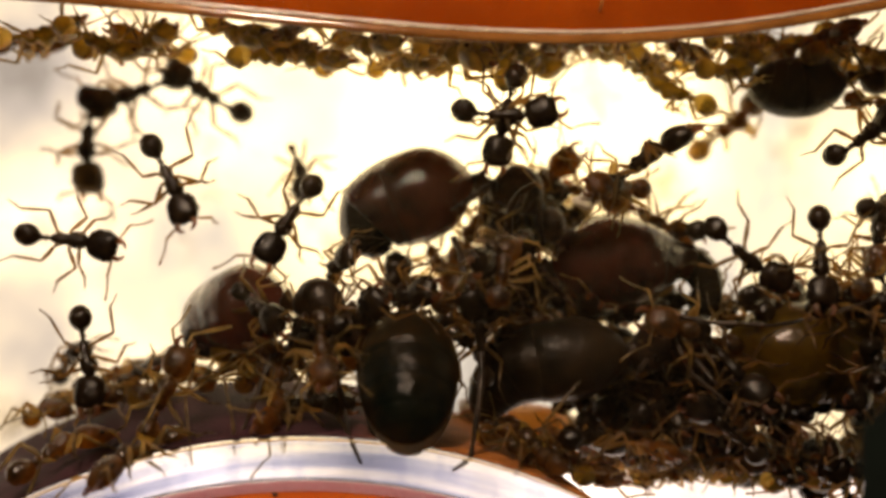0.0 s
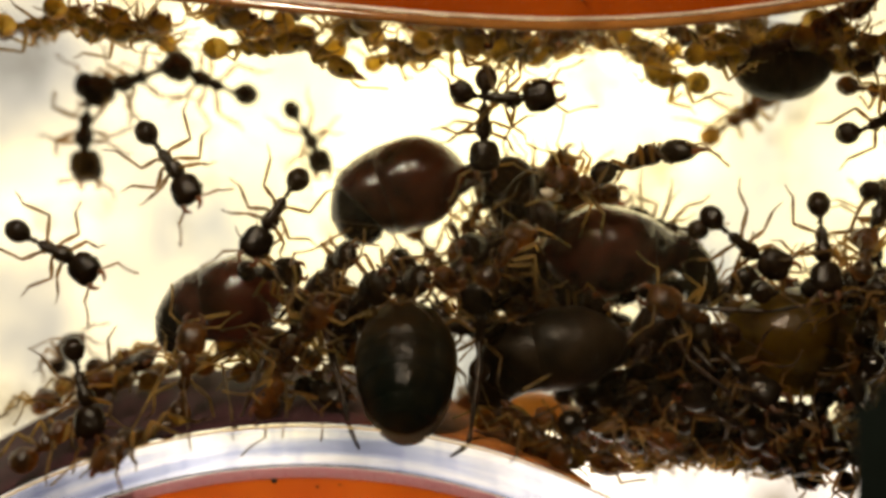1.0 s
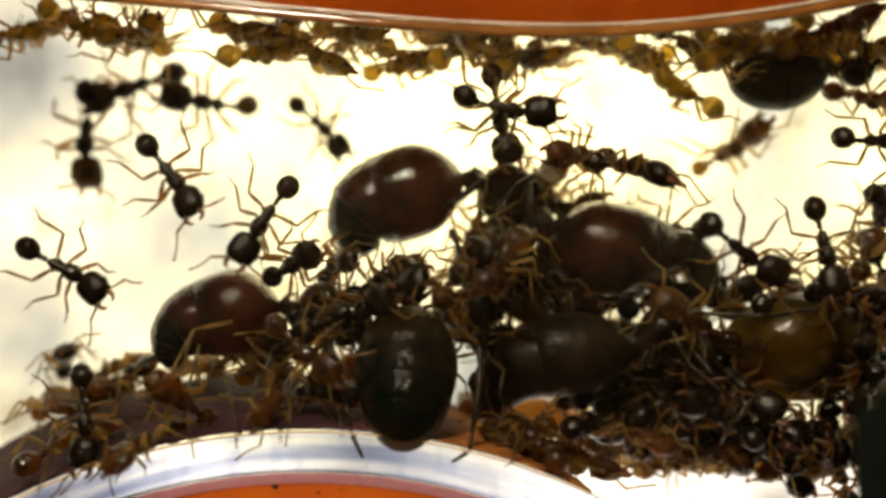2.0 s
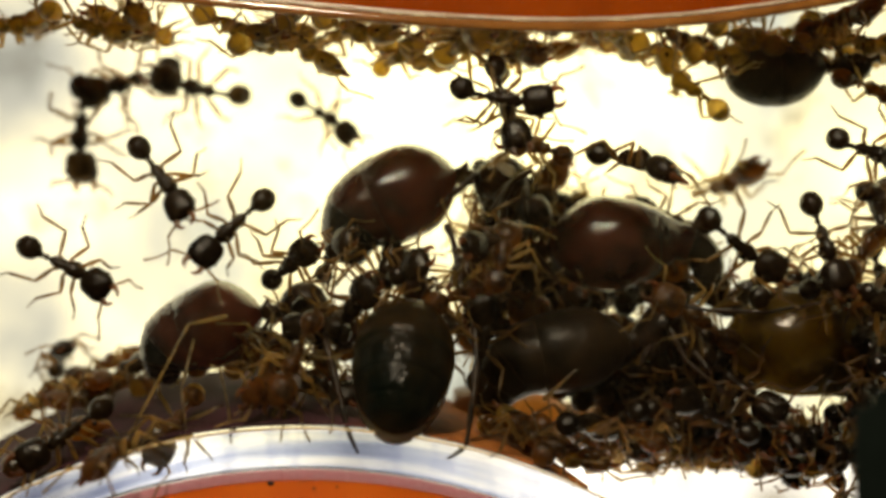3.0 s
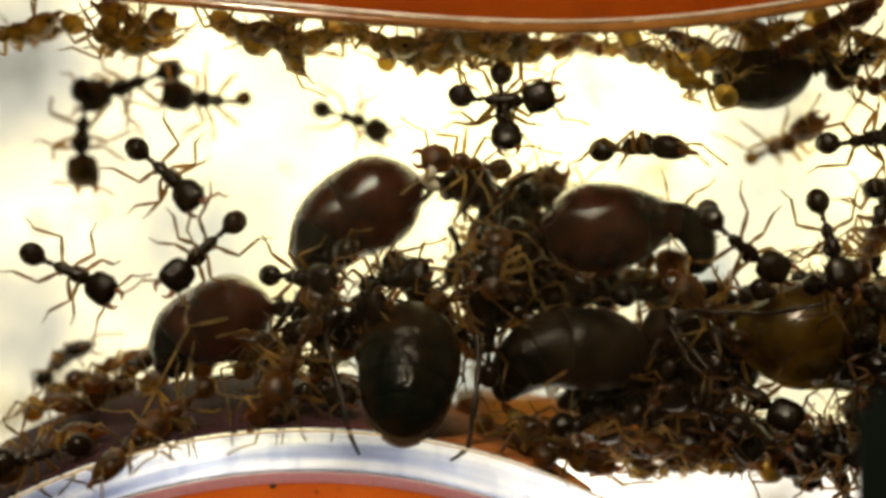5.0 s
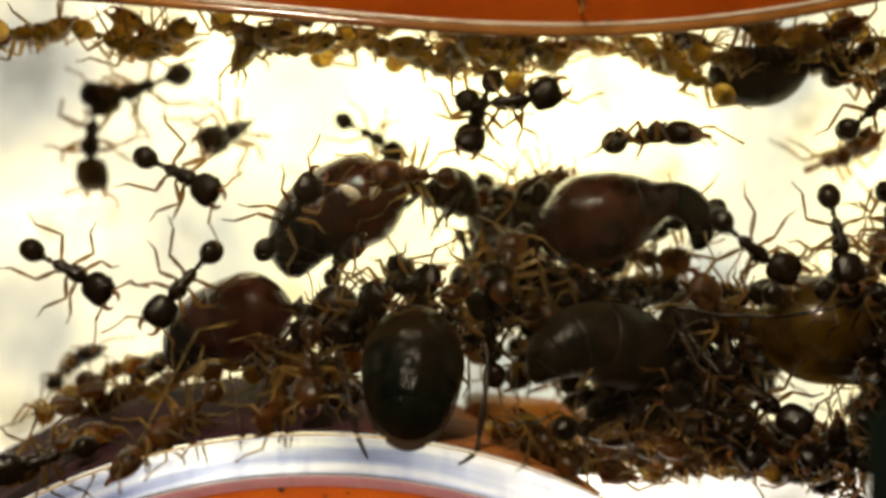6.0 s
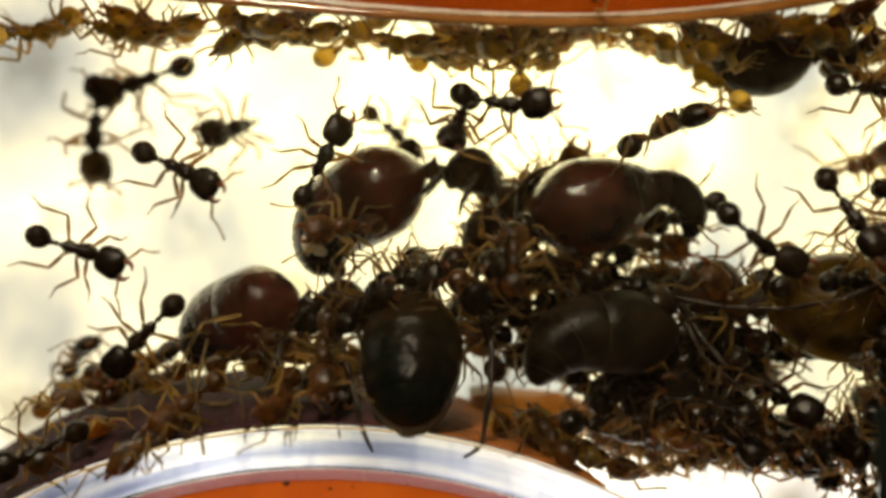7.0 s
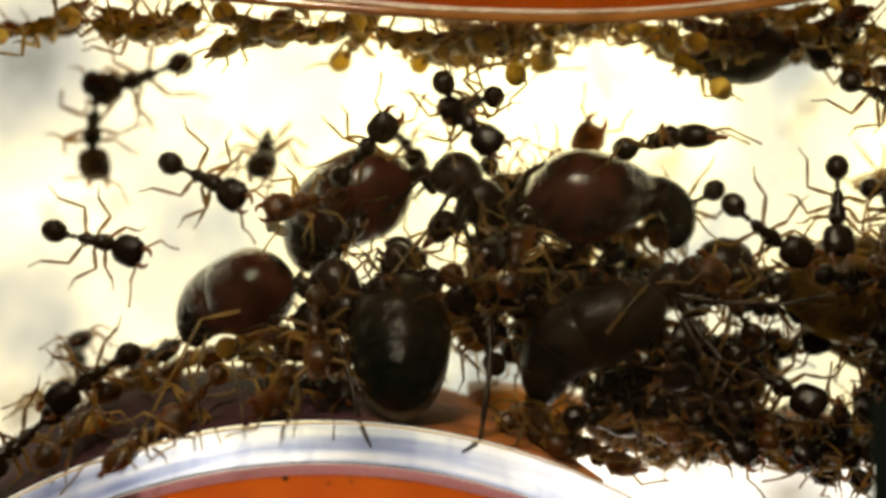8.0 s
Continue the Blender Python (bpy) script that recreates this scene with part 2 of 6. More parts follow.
def pane_material():
    """Clear glass with a thin, uneven, warm veil added to it for glare."""
    m, t, p, out = shader("clear_glass")
    tp = t.nodes.new("ShaderNodeBsdfTransparent")
    tp.inputs["Color"].default_value = (0.985, 0.99, 0.985, 1)
    gl = t.nodes.new("ShaderNodeBsdfGlossy")
    gl.inputs["Roughness"].default_value = 0.02
    fr = t.nodes.new("ShaderNodeFresnel")
    fr.inputs["IOR"].default_value = 1.3
    glare_veil = t.nodes.new("ShaderNodeBsdfTranslucent")
    glare_veil.inputs["Color"].default_value = (1.0, 0.88, 0.64, 1)
    n = noise_node(t, 130, 4, 0.6)
    amount = t.nodes.new("ShaderNodeMapRange")
    amount.inputs["From Min"].default_value, amount.inputs["From Max"].default_value = 0.35, 0.7
    amount.inputs["To Min"].default_value, amount.inputs["To Max"].default_value = 0.0, 0.0006
    t.links.new(n.outputs["Fac"], amount.inputs["Value"])
    # the added glare is thickest over the middle
    c = t.nodes.new("ShaderNodeTexCoord")
    far = t.nodes.new("ShaderNodeVectorMath")
    far.operation = "DISTANCE"
    far.inputs[1].default_value = (0.001, 0.0, 0.001)
    t.links.new(c.outputs["Object"], far.inputs[0])
    glare_core = t.nodes.new("ShaderNodeMapRange")
    glare_core.interpolation_type = "SMOOTHSTEP"
    glare_core.inputs["From Min"].default_value, glare_core.inputs["From Max"].default_value = 0.006, 0.019
    glare_core.inputs["To Min"].default_value, glare_core.inputs["To Max"].default_value = 0.006, 0.0
    t.links.new(far.outputs["Value"], glare_core.inputs["Value"])
    total = t.nodes.new("ShaderNodeMath")
    t.links.new(amount.outputs["Result"], total.inputs[0])
    t.links.new(glare_core.outputs["Result"], total.inputs[1])
    veiled = t.nodes.new("ShaderNodeMixShader")
    t.links.new(total.outputs["Value"], veiled.inputs["Fac"])
    t.links.new(tp.outputs["BSDF"], veiled.inputs[1])
    t.links.new(glare_veil.outputs["BSDF"], veiled.inputs[2])
    mix = t.nodes.new("ShaderNodeMixShader")
    t.links.new(fr.outputs["Fac"], mix.inputs["Fac"])
    t.links.new(veiled.outputs["Shader"], mix.inputs[1])
    t.links.new(gl.outputs["BSDF"], mix.inputs[2])
    t.links.new(mix.outputs["Shader"], out.inputs["Surface"])
    return m


def backlight_material():
    """Frosted rear sheet that glows by itself, standing in for a lamp behind it: cream, brightest in broad uneven
    patches.
    """
    m, t, p, out = shader("backlit_frosted_sheet")
    n = noise_node(t, 90, 3, 0.5)
    r = ramp(t, n.outputs["Fac"], [(0.34, (0.86, 0.90, 0.78)), (0.46, (1.0, 0.92, 0.54)), (0.62, (1.0, 0.94, 0.54))])
    s = t.nodes.new("ShaderNodeMapRange")
    s.inputs["From Min"].default_value, s.inputs["From Max"].default_value = 0.30, 0.66
    s.inputs["To Min"].default_value, s.inputs["To Max"].default_value = 0.52, 2.3
    t.links.new(n.outputs["Fac"], s.inputs["Value"])
    # pool of lamp light painted into the glow, fading out from one bright spot
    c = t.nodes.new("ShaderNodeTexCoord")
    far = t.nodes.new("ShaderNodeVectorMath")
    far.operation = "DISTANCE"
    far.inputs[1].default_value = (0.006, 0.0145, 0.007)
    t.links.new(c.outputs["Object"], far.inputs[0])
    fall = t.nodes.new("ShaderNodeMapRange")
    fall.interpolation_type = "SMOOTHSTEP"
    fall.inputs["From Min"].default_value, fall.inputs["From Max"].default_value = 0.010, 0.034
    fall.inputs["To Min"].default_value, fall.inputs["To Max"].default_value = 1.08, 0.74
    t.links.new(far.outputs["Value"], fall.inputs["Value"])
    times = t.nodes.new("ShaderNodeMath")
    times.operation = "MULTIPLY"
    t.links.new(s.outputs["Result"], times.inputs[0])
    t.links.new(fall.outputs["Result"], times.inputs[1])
    # cooler, brighter light painted into the glow at the sheet's foot
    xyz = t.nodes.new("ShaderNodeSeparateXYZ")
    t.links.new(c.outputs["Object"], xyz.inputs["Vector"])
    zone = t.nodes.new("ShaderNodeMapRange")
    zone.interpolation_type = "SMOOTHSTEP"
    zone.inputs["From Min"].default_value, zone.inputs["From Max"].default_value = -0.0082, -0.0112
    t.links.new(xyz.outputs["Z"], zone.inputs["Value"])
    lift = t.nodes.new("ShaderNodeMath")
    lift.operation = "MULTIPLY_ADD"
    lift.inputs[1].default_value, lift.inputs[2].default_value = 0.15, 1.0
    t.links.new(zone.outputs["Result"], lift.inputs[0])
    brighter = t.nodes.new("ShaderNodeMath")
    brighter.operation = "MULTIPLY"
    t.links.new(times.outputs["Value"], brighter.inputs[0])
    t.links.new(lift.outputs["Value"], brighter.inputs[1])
    # soft dark blotches painted into the glow for blurred ants behind the sheet
    blot = noise_node(t, 210, 3, 0.55)
    ant_blur = ramp(t, blot.outputs["Fac"], [(0.56, (1.0, 1.0, 1.0)), (0.72, (0.55, 0.50, 0.42))])
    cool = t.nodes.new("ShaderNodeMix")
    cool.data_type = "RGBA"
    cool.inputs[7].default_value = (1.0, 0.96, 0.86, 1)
    # and the same cool tint painted in towards the end away from the crowd
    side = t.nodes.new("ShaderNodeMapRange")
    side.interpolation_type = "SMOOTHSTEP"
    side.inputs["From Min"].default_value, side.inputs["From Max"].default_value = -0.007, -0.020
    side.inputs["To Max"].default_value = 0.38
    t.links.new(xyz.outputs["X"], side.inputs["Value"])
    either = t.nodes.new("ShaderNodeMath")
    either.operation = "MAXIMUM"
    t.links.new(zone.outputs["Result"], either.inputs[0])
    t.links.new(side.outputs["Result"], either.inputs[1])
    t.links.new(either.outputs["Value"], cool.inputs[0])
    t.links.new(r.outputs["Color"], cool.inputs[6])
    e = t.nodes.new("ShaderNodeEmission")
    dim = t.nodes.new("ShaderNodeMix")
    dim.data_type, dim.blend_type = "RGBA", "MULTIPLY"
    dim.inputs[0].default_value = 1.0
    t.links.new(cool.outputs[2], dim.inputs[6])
    t.links.new(ant_blur.outputs["Color"], dim.inputs[7])
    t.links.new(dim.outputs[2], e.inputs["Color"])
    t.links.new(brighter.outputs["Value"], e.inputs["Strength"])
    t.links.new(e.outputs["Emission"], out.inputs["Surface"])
    return m


GLASS = pane_material()
BACKLIGHT = backlight_material()


# ---- mesh tools, all in millimetres ----
def finish(name, bm, materials, smooth=True):
    bmesh.ops.recalc_face_normals(bm, faces=bm.faces[:])
    bmesh.ops.scale(bm, vec=(MM, MM, MM), verts=bm.verts[:])
    me = bpy.data.meshes.new(name)
    bm.to_mesh(me)
    bm.free()
    for m in materials if isinstance(materials, (list, tuple)) else [materials]:
        me.materials.append(m)
    me.shade_smooth() if smooth else me.shade_flat()
    return me


def part(name, bm, material, parent, label="", at=None, smooth=True):
    """One mesh object under a thing or a part. at: its pose in the parent's space."""
    ob = new(name, finish(name, bm, material, smooth))
    ob.parent = parent
    if at is not None:
        ob.matrix_basis = at
    return tagged(ob, label)


def loft(bm, rings, closed_ends=True, slot_of=None):
    """Skin a list of rings (lists of points) into a tube."""
    made = [[bm.verts.new(p) for p in ring] for ring in rings]
    count = len(made[0])
    for i in range(len(made) - 1):
        for j in range(count):
            f = bm.faces.new((made[i][j], made[i][(j + 1) % count], made[i + 1][(j + 1) % count], made[i + 1][j]))
            if slot_of:
                f.material_index = slot_of(i)
    if closed_ends:
        for ring, k in ((made[0], 0), (made[-1], len(made) - 2)):
            f = bm.faces.new(ring)
            if slot_of:
                f.material_index = slot_of(k)


def limb(bm, points, radii, sides=6):
    """A tapering tube through points."""
    points = [Vector(p) for p in points]
    rings = []
    for i, p in enumerate(points):
        d = (points[min(i + 1, len(points) - 1)] - points[max(i - 1, 0)]).normalized()
        a = d.orthogonal().normalized()
        b = d.cross(a)
        if i and (rings[-1][0] - points[i - 1]).dot(a) < 0:
            a, b = -a, -b
        rings.append([p + radii[i] * (math.cos(2 * math.pi * k / sides) * a + math.sin(2 * math.pi * k / sides) * b)
                      for k in range(sides)])
    loft(bm, rings)


def body_of(bm, stations, sides=16):
    """A body along x from stations (x, z, half width, half height)."""
    rings = [[Vector((x, w * math.cos(2 * math.pi * k / sides), z + h * math.sin(2 * math.pi * k / sides)))
              for k in range(sides)] for x, z, w, h in stations]
    loft(bm, rings)


def egg(x0, x1, w, h, z=0.0, front=1.0, n=12):
    """Stations of an egg-shaped body; front > 1 moves the bulk towards x1."""
    out = []
    for i in range(n + 1):
        u = i / n
        v = 0.5 - 0.5 * math.cos(math.pi * u)
        s = max(0.02, math.sin(math.pi * u)) ** 0.9
        skew = v ** (1 / front)
        out.append((x0 + (x1 - x0) * skew, z, w * s, h * s))
    return out


# ---- ants ----
HIPS = [(0.55, 0.20), (0.20, 0.22), (-0.18, 0.20)]
FEET = [(1.55, 1.55), (0.15, 2.15), (-1.75, 1.95)]


def leg_mesh(name, hip, foot, side, thick, lift, drop, material):
    """A jointed leg from its hip at the origin: coxa, femur, tibia, tarsus."""
    bm = bmesh.new()
    d = Vector((foot[0] - hip[0], side * (foot[1] - hip[1]), 0))
    perp = Vector((-d.y, d.x, 0)).normalized() * (side * d.length * (0.17 if foot[0] > hip[0] else -0.15))
    knee = d * 0.44 + Vector((0, 0, lift)) + perp
    ankle = d * 0.78 + Vector((0, 0, drop * 0.62)) - perp * 0.15
    toe = d + Vector((0, 0, drop))
    limb(bm, [(0, 0, 0), d * 0.08 + Vector((0, 0, -0.04)), d * 0.25 + Vector((0, 0, lift * 0.45)) + perp * 0.5, knee * 0.96, knee],
         [thick * 1.2, thick * 0.75, thick * 1.15, thick * 0.8, thick * 0.7])
    limb(bm, [knee, knee.lerp(ankle, 0.12), knee.lerp(ankle, 0.6), ankle], [thick * 0.65, thick * 0.6, thick * 0.8, thick * 0.6])
    seg = [ankle.lerp(toe, u) + Vector((0, 0, 0.05 * math.sin(u * 3.1))) for u in (0, 0.3, 0.32, 0.6, 0.62, 0.95, 1.0)]
    limb(bm, seg, [thick * 0.5, thick * 0.48, thick * 0.36, thick * 0.44, thick * 0.32, thick * 0.36, thick * 0.15], 5)
    limb(bm, [toe, toe + d.normalized() * 0.10 * thick / 0.06 * 0.6 + Vector((0, 0, -0.02))], [thick * 0.3, thick * 0.05], 4)
    return finish(name, bm, material)


def antenna_mesh(side, reach, thick, material):
    bm = bmesh.new()
    elbow = Vector((0.42 * reach, side * 0.85 * reach, 0.18))
    limb(bm, [(0, 0, 0), elbow * 0.5 + Vector((0, 0, 0.05)), elbow], [thick * 0.75, thick, thick * 1.15])
    pts, rad = [elbow], [thick * 0.8]
    for i in range(1, 9):
        u = i / 8
        pts.append(elbow + Vector((1.15 * reach * u, side * reach * (0.10 * u + 0.35 * u * u), -0.35 * u)))
        rad.append(thick * ((0.85 if i % 2 else 0.72) + 0.45 * max(0, u - 0.6)))
    limb(bm, pts, rad, 5)
    return finish("antenna", bm, material)


def child(name, mesh, parent, at):
    ob = new(name, mesh)
    ob.parent, ob.matrix_basis = parent, at
    return ob


def worker_template(shell, gaster_shell, label, gaster_rear=None, gaster_label="", legs=None):
    legs = legs or LEG_SHELL
    ant = tagged(new("worker_ant"), label, "ant", "worker ants of the colony")
    # thorax: humped front, waist, sloping rear
    bm = bmesh.new()
    body_of(bm, [(0.92, -0.02, 0.05, 0.05), (0.88, 0.0, 0.15, 0.17), (0.70, 0.06, 0.31, 0.36), (0.48, 0.10, 0.38, 0.43),
                 (0.25, 0.07, 0.33, 0.37), (0.08, 0.01, 0.24, 0.29), (-0.05, 0.01, 0.23, 0.30), (-0.25, 0.04, 0.26, 0.34),
                 (-0.45, -0.02, 0.22, 0.26), (-0.60, -0.08, 0.11, 0.13), (-0.64, -0.09, 0.04, 0.04)], 14)
    part("thorax", bm, shell, ant)
    bm = bmesh.new()
    body_of(bm, [(-0.60, -0.09, 0.05, 0.05), (-0.70, -0.06, 0.08, 0.10), (-0.80, 0.02, 0.14, 0.20), (-0.88, -0.05, 0.09, 0.10),
                 (-0.95, -0.06, 0.10, 0.11), (-1.04, -0.01, 0.17, 0.19), (-1.13, -0.05, 0.10, 0.10)], 10)
    part("petiole", bm, shell, ant)
    # gaster: overlapping plates, drawn to a point behind
    bm = bmesh.new()
    st = []
    for x, r in [(0.04, 0.09), (-0.02, 0.22), (-0.11, 0.36), (-0.28, 0.475), (-0.48, 0.53), (-0.63, 0.525), (-0.645, 0.50), (-0.80, 0.455), (-0.90, 0.38),
                 (-0.915, 0.355), (-1.0, 0.25), (-1.012, 0.22), (-1.06, 0.11), (-1.08, 0.03)]:
        st.append((x * 0.97, -0.02, r * 0.90, r * 0.86))
    body_of(bm, st, 16)
    if gaster_rear:
        bm.faces.ensure_lookup_table()
        for f in bm.faces:
            f.material_index = 1 if f.calc_center_median().x < -0.54 else 0
    part("gaster", bm, [gaster_shell, gaster_rear or gaster_shell], ant, gaster_label, at=pose(-1.08 * MM, 0, -0.03 * MM))
    # head: squarish oval, lobed behind, with eyes, jaws and antennae
    bm = bmesh.new()
    body_of(bm, [(0.0, 0, 0.08, 0.08), (0.02, 0.0, 0.30, 0.22), (0.10, 0.02, 0.48, 0.35), (0.30, 0.03, 0.60, 0.44), (0.58, 0.03, 0.635, 0.46),
                 (0.86, 0.0, 0.635, 0.42), (1.08, -0.03, 0.58, 0.34), (1.22, -0.05, 0.49, 0.24), (1.30, -0.06, 0.34, 0.12)], 18)
    head = part("head", bm, shell, ant, at=pose(0.90 * MM, 0, -0.02 * MM, 0, 5, 0))
    for side in (1, -1):
        bm = bmesh.new()
        body_of(bm, egg(-0.11, 0.11, 0.06, 0.09), 8)
        part("eye", bm, BLACK_SHELL, head, at=pose(0.72 * MM, side * 0.60 * MM, 0.14 * MM))
        bm = bmesh.new()
        limb(bm, [(0, 0, 0), (0.15, side * 0.08, -0.02), (0.31, side * 0.09, -0.04), (0.45, side * 0.01, -0.05), (0.55, side * -0.15, -0.05)],
             [0.13, 0.12, 0.10, 0.075, 0.02], 8)
        part("mandible", bm, JAW_SHELL, head, "reddish toothed jaw", at=pose(1.18 * MM, side * 0.27 * MM, -0.06 * MM))
        child("antenna", antenna_mesh(side, 0.95, 0.052, legs), head, pose(1.05 * MM, side * 0.24 * MM, 0.16 * MM))
    for side in (1, -1):
        for hip, foot in zip(HIPS, FEET):
            child("leg", leg_mesh("leg", hip, foot, side, 0.088, 0.50, -0.42, legs), ant,
                  pose(hip[0] * MM, side * hip[1] * MM, -0.14 * MM))
    return ant


def loosen(ant, amount):
    """Each ant holds its legs, head and gaster a little differently."""
    for ob in ant.children:
        kind = ob.name.split(".")[0]
        if kind == "leg":
            turn = pose(0, 0, 0, random.uniform(-9, 9) * amount, random.uniform(-6, 6) * amount, random.uniform(-22, 22) * amount)
        elif kind == "head":
            turn = pose(0, 0, 0, 0, random.uniform(-10, 14) * amount, random.uniform(-20, 20) * amount)
            for sub in ob.children:
                if sub.name.startswith("antenna"):
                    sub.matrix_basis = sub.matrix_basis @ pose(0, 0, 0, 0, random.uniform(-15, 25), random.uniform(-28, 28))
        elif kind == "gaster":
            turn = pose(0, 0, 0, 0, random.uniform(-16, 10) * amount, random.uniform(-14, 14) * amount)
        else:
            continue
        ob.matrix_basis = ob.matrix_basis @ turn
    return ant


def worker(template, at, size=1.0, amount=1.0, label=""):
    ant = copy_thing(template, at)
    ant.scale = (size, size, size)
    return loosen(tagged(ant, label), amount)


def tergite(bm, axis, radius, u0, u1, swell, sides=26, steps=9):
    """One plate of a gaster: a cup of revolution from u0 to u1 along the curved axis, with a rolled rear edge."""
    rings = []
    for i in range(steps + 1):
        w = i / steps
        w = w * w if u0 == 0 else 1 - (1 - w) ** 2 if u1 == 1 else w
        u = u0 + (u1 - u0) * w
        p, d = axis(u)
        up = Vector((0, 1, 0)).cross(d).normalized()
        r = radius(u) * swell * (1 + 0.006 * (i / steps) ** 3)
        rings.append([p + r * (math.cos(2 * math.pi * k / sides) * Vector((0, 1, 0)) + math.sin(2 * math.pi * k / sides) * up) for k in range(sides)])
    p, d = axis(u1)
    up = Vector((0, 1, 0)).cross(d).normalized()
    for inset, back in ((0.975, 0.05), (0.93, 0.02)):
        rings.append([p + d * back + radius(u1) * swell * inset * (math.cos(2 * math.pi * k / sides) * Vector((0, 1, 0)) + math.sin(2 * math.pi * k / sides) * up)
                      for k in range(sides)])
    loft(bm, rings, True, lambda i: 1 if i == steps - 1 + 1 else 0)


TAILS = {}


def queen(at, size, label, shell=None, curl=70.0, fat=1.0, peak=0.3, tail=1.9, length=8.8, ridge=0.45, front=1.0, bend=0.5, tuck=0.6, nod=0.0, tip=None, swollen=False, bulb=1.0, thin=0.0, name="queen_ant"):
    """A queen: big plated gaster about the origin, tip towards -x, thorax and head towards +x."""
    shell = shell or QUEEN_SHELL
    q = tagged(new(name), label, "ant", "queen ants of the colony")

    def axis(u):
        n = 24
        p, ang = Vector((3.3, 0, 0.1)), 0.0
        d = Vector((-1, 0, 0))
        for i in range(math.ceil(n * u - 1e-6)):
            share = min(1.0, n * u - i)
            v = (i + 0.5 * share) / n
            ang = radians(curl) * max(0.0, (v - bend) / (1 - bend)) ** 1.1 - radians(12) * (1 - v)
            d = Vector((-math.cos(ang), 0, -math.sin(ang)))
            p = p + d * (length / n * share)
        return p, d

    def radius(u):
        front_curve = math.sin(math.pi / 2 * min(1.0, max(0.0, u) / peak)) ** 0.6
        rear_curve = max(0.0, 1 - (max(0.0, u - peak) / (bulb - peak)) ** tail) ** 0.5 if u < bulb else 0.0
        # narrow telescoped tail behind the bulb
        stem = thin * max(0.0, 1 - max(0.0, (u - 0.55) / 0.45) ** 3.5) ** 0.5 if u > 0.5 else 0.0
        return max(0.05, 2.42 * fat * (front_curve ** 4 * rear_curve ** 4 + stem ** 4) ** 0.25)

    gaster = None
    hinges = []
    tip = tip or QUEEN_TIP
    for u0, u1, swell, skin in ((0.0, 0.52, 1.0, shell), (0.48, 0.69, 0.975, shell), (0.65, 0.82, 0.96, tip), (0.78, 0.91, 0.95, tip), (0.87, 1.0, 0.94, tip)):
        bm = bmesh.new()
        tergite(bm, axis, radius, u0, u1, 1 - (1 - swell) * ridge, 36, 12)
        if gaster is None:
            gaster = part("gaster", bm, [skin, skin if swollen else SEAM], q, "large glossy dark red-brown plated gaster")
        else:
            plate = part("tergite", bm, [skin, skin if swollen else SEAM], gaster)
            p, d = axis(u0)
            hinges.append((plate, (p + Vector((d.z, 0, -d.x)) * radius(u0) * 0.5) * MM))
    if swollen:
        # refracted bright rim of the tip, added as a pale piece behind it
        bm = bmesh.new()
        tergite(bm, axis, radius, 0.66, 1.0, 0.98, 36, 16)
        part("sternite", bm, [TIP_CRESCENT, TIP_CRESCENT], gaster, "pale translucent piece added as the bright crescent at the gaster tip", at=pose(-0.06 * MM, 0, -0.42 * MM))
    bm = bmesh.new()
    body_of(bm, [(3.05, 0.1, 0.25, 0.25), (3.3, 0.1, 0.38, 0.45), (3.6, 0.25, 0.42, 0.75), (3.85, 0.1, 0.30, 0.4), (4.1, 0.1, 0.42, 0.5), (4.3, 0.1, 0.3, 0.3)], 12)
    slim = Matrix.Translation((3.2 * MM, 0, 0)) @ pose(0, 0, 0, 0, nod, 0) @ Matrix.Scale(front, 4) @ Matrix.Translation((-3.2 * MM, 0, 0))
    part("petiole", bm, QUEEN_LEG, q, at=slim)
    bm = bmesh.new()
    body_of(bm, [(4.2, 0.1, 0.3, 0.3), (4.45, 0.3, 0.75, 0.8), (4.9, 0.5, 1.05, 1.15), (5.5, 0.6, 1.2, 1.3), (6.2, 0.55, 1.2, 1.3), (6.8, 0.4, 1.0, 1.05),
                 (7.2, 0.1, 0.65, 0.65), (7.45, -0.1, 0.3, 0.3)], 18)
    part("thorax", bm, QUEEN_LEG, q, at=slim)
    bm = bmesh.new()
    body_of(bm, [(0, 0, 0.2, 0.2), (0.1, 0, 0.7, 0.55), (0.5, 0.05, 1.15, 0.85), (1.05, 0.05, 1.2, 0.85), (1.6, -0.05, 1.0, 0.7), (1.95, -0.1, 0.7, 0.4), (2.1, -0.1, 0.4, 0.2)], 18)
    head = part("head", bm, QUEEN_LEG, q, at=slim @ pose(7.35 * MM, 0, -0.15 * MM, 0, 35, 0))
    for side in (1, -1):
        bm = bmesh.new()
        body_of(bm, egg(-0.24, 0.24, 0.12, 0.2), 10)
        part("eye", bm, BLACK_SHELL, head, at=pose(1.2 * MM, side * 1.08 * MM, 0.3 * MM))
        bm = bmesh.new()
        limb(bm, [(0, 0, 0), (0.3, side * 0.1, -0.04), (0.55, side * 0.02, -0.08), (0.75, side * -0.2, -0.1)], [0.26, 0.22, 0.16, 0.04], 8)
        part("mandible", bm, JAW_SHELL, head, "reddish toothed jaw", at=pose(1.9 * MM, side * 0.45 * MM, -0.1 * MM))
        child("antenna", antenna_mesh(side, 2.0, 0.10, LEG_SHELL), head, pose(1.7 * MM, side * 0.4 * MM, 0.3 * MM))
        for hip, foot in zip([(6.6, 0.7), (5.7, 0.75), (4.8, 0.7)], [(9.0, 3.6), (5.6, 5.0), (1.6, 4.6)]):
            foot = (hip[0] + (foot[0] - hip[0]) * tuck, hip[1] + (foot[1] - hip[1]) * tuck)
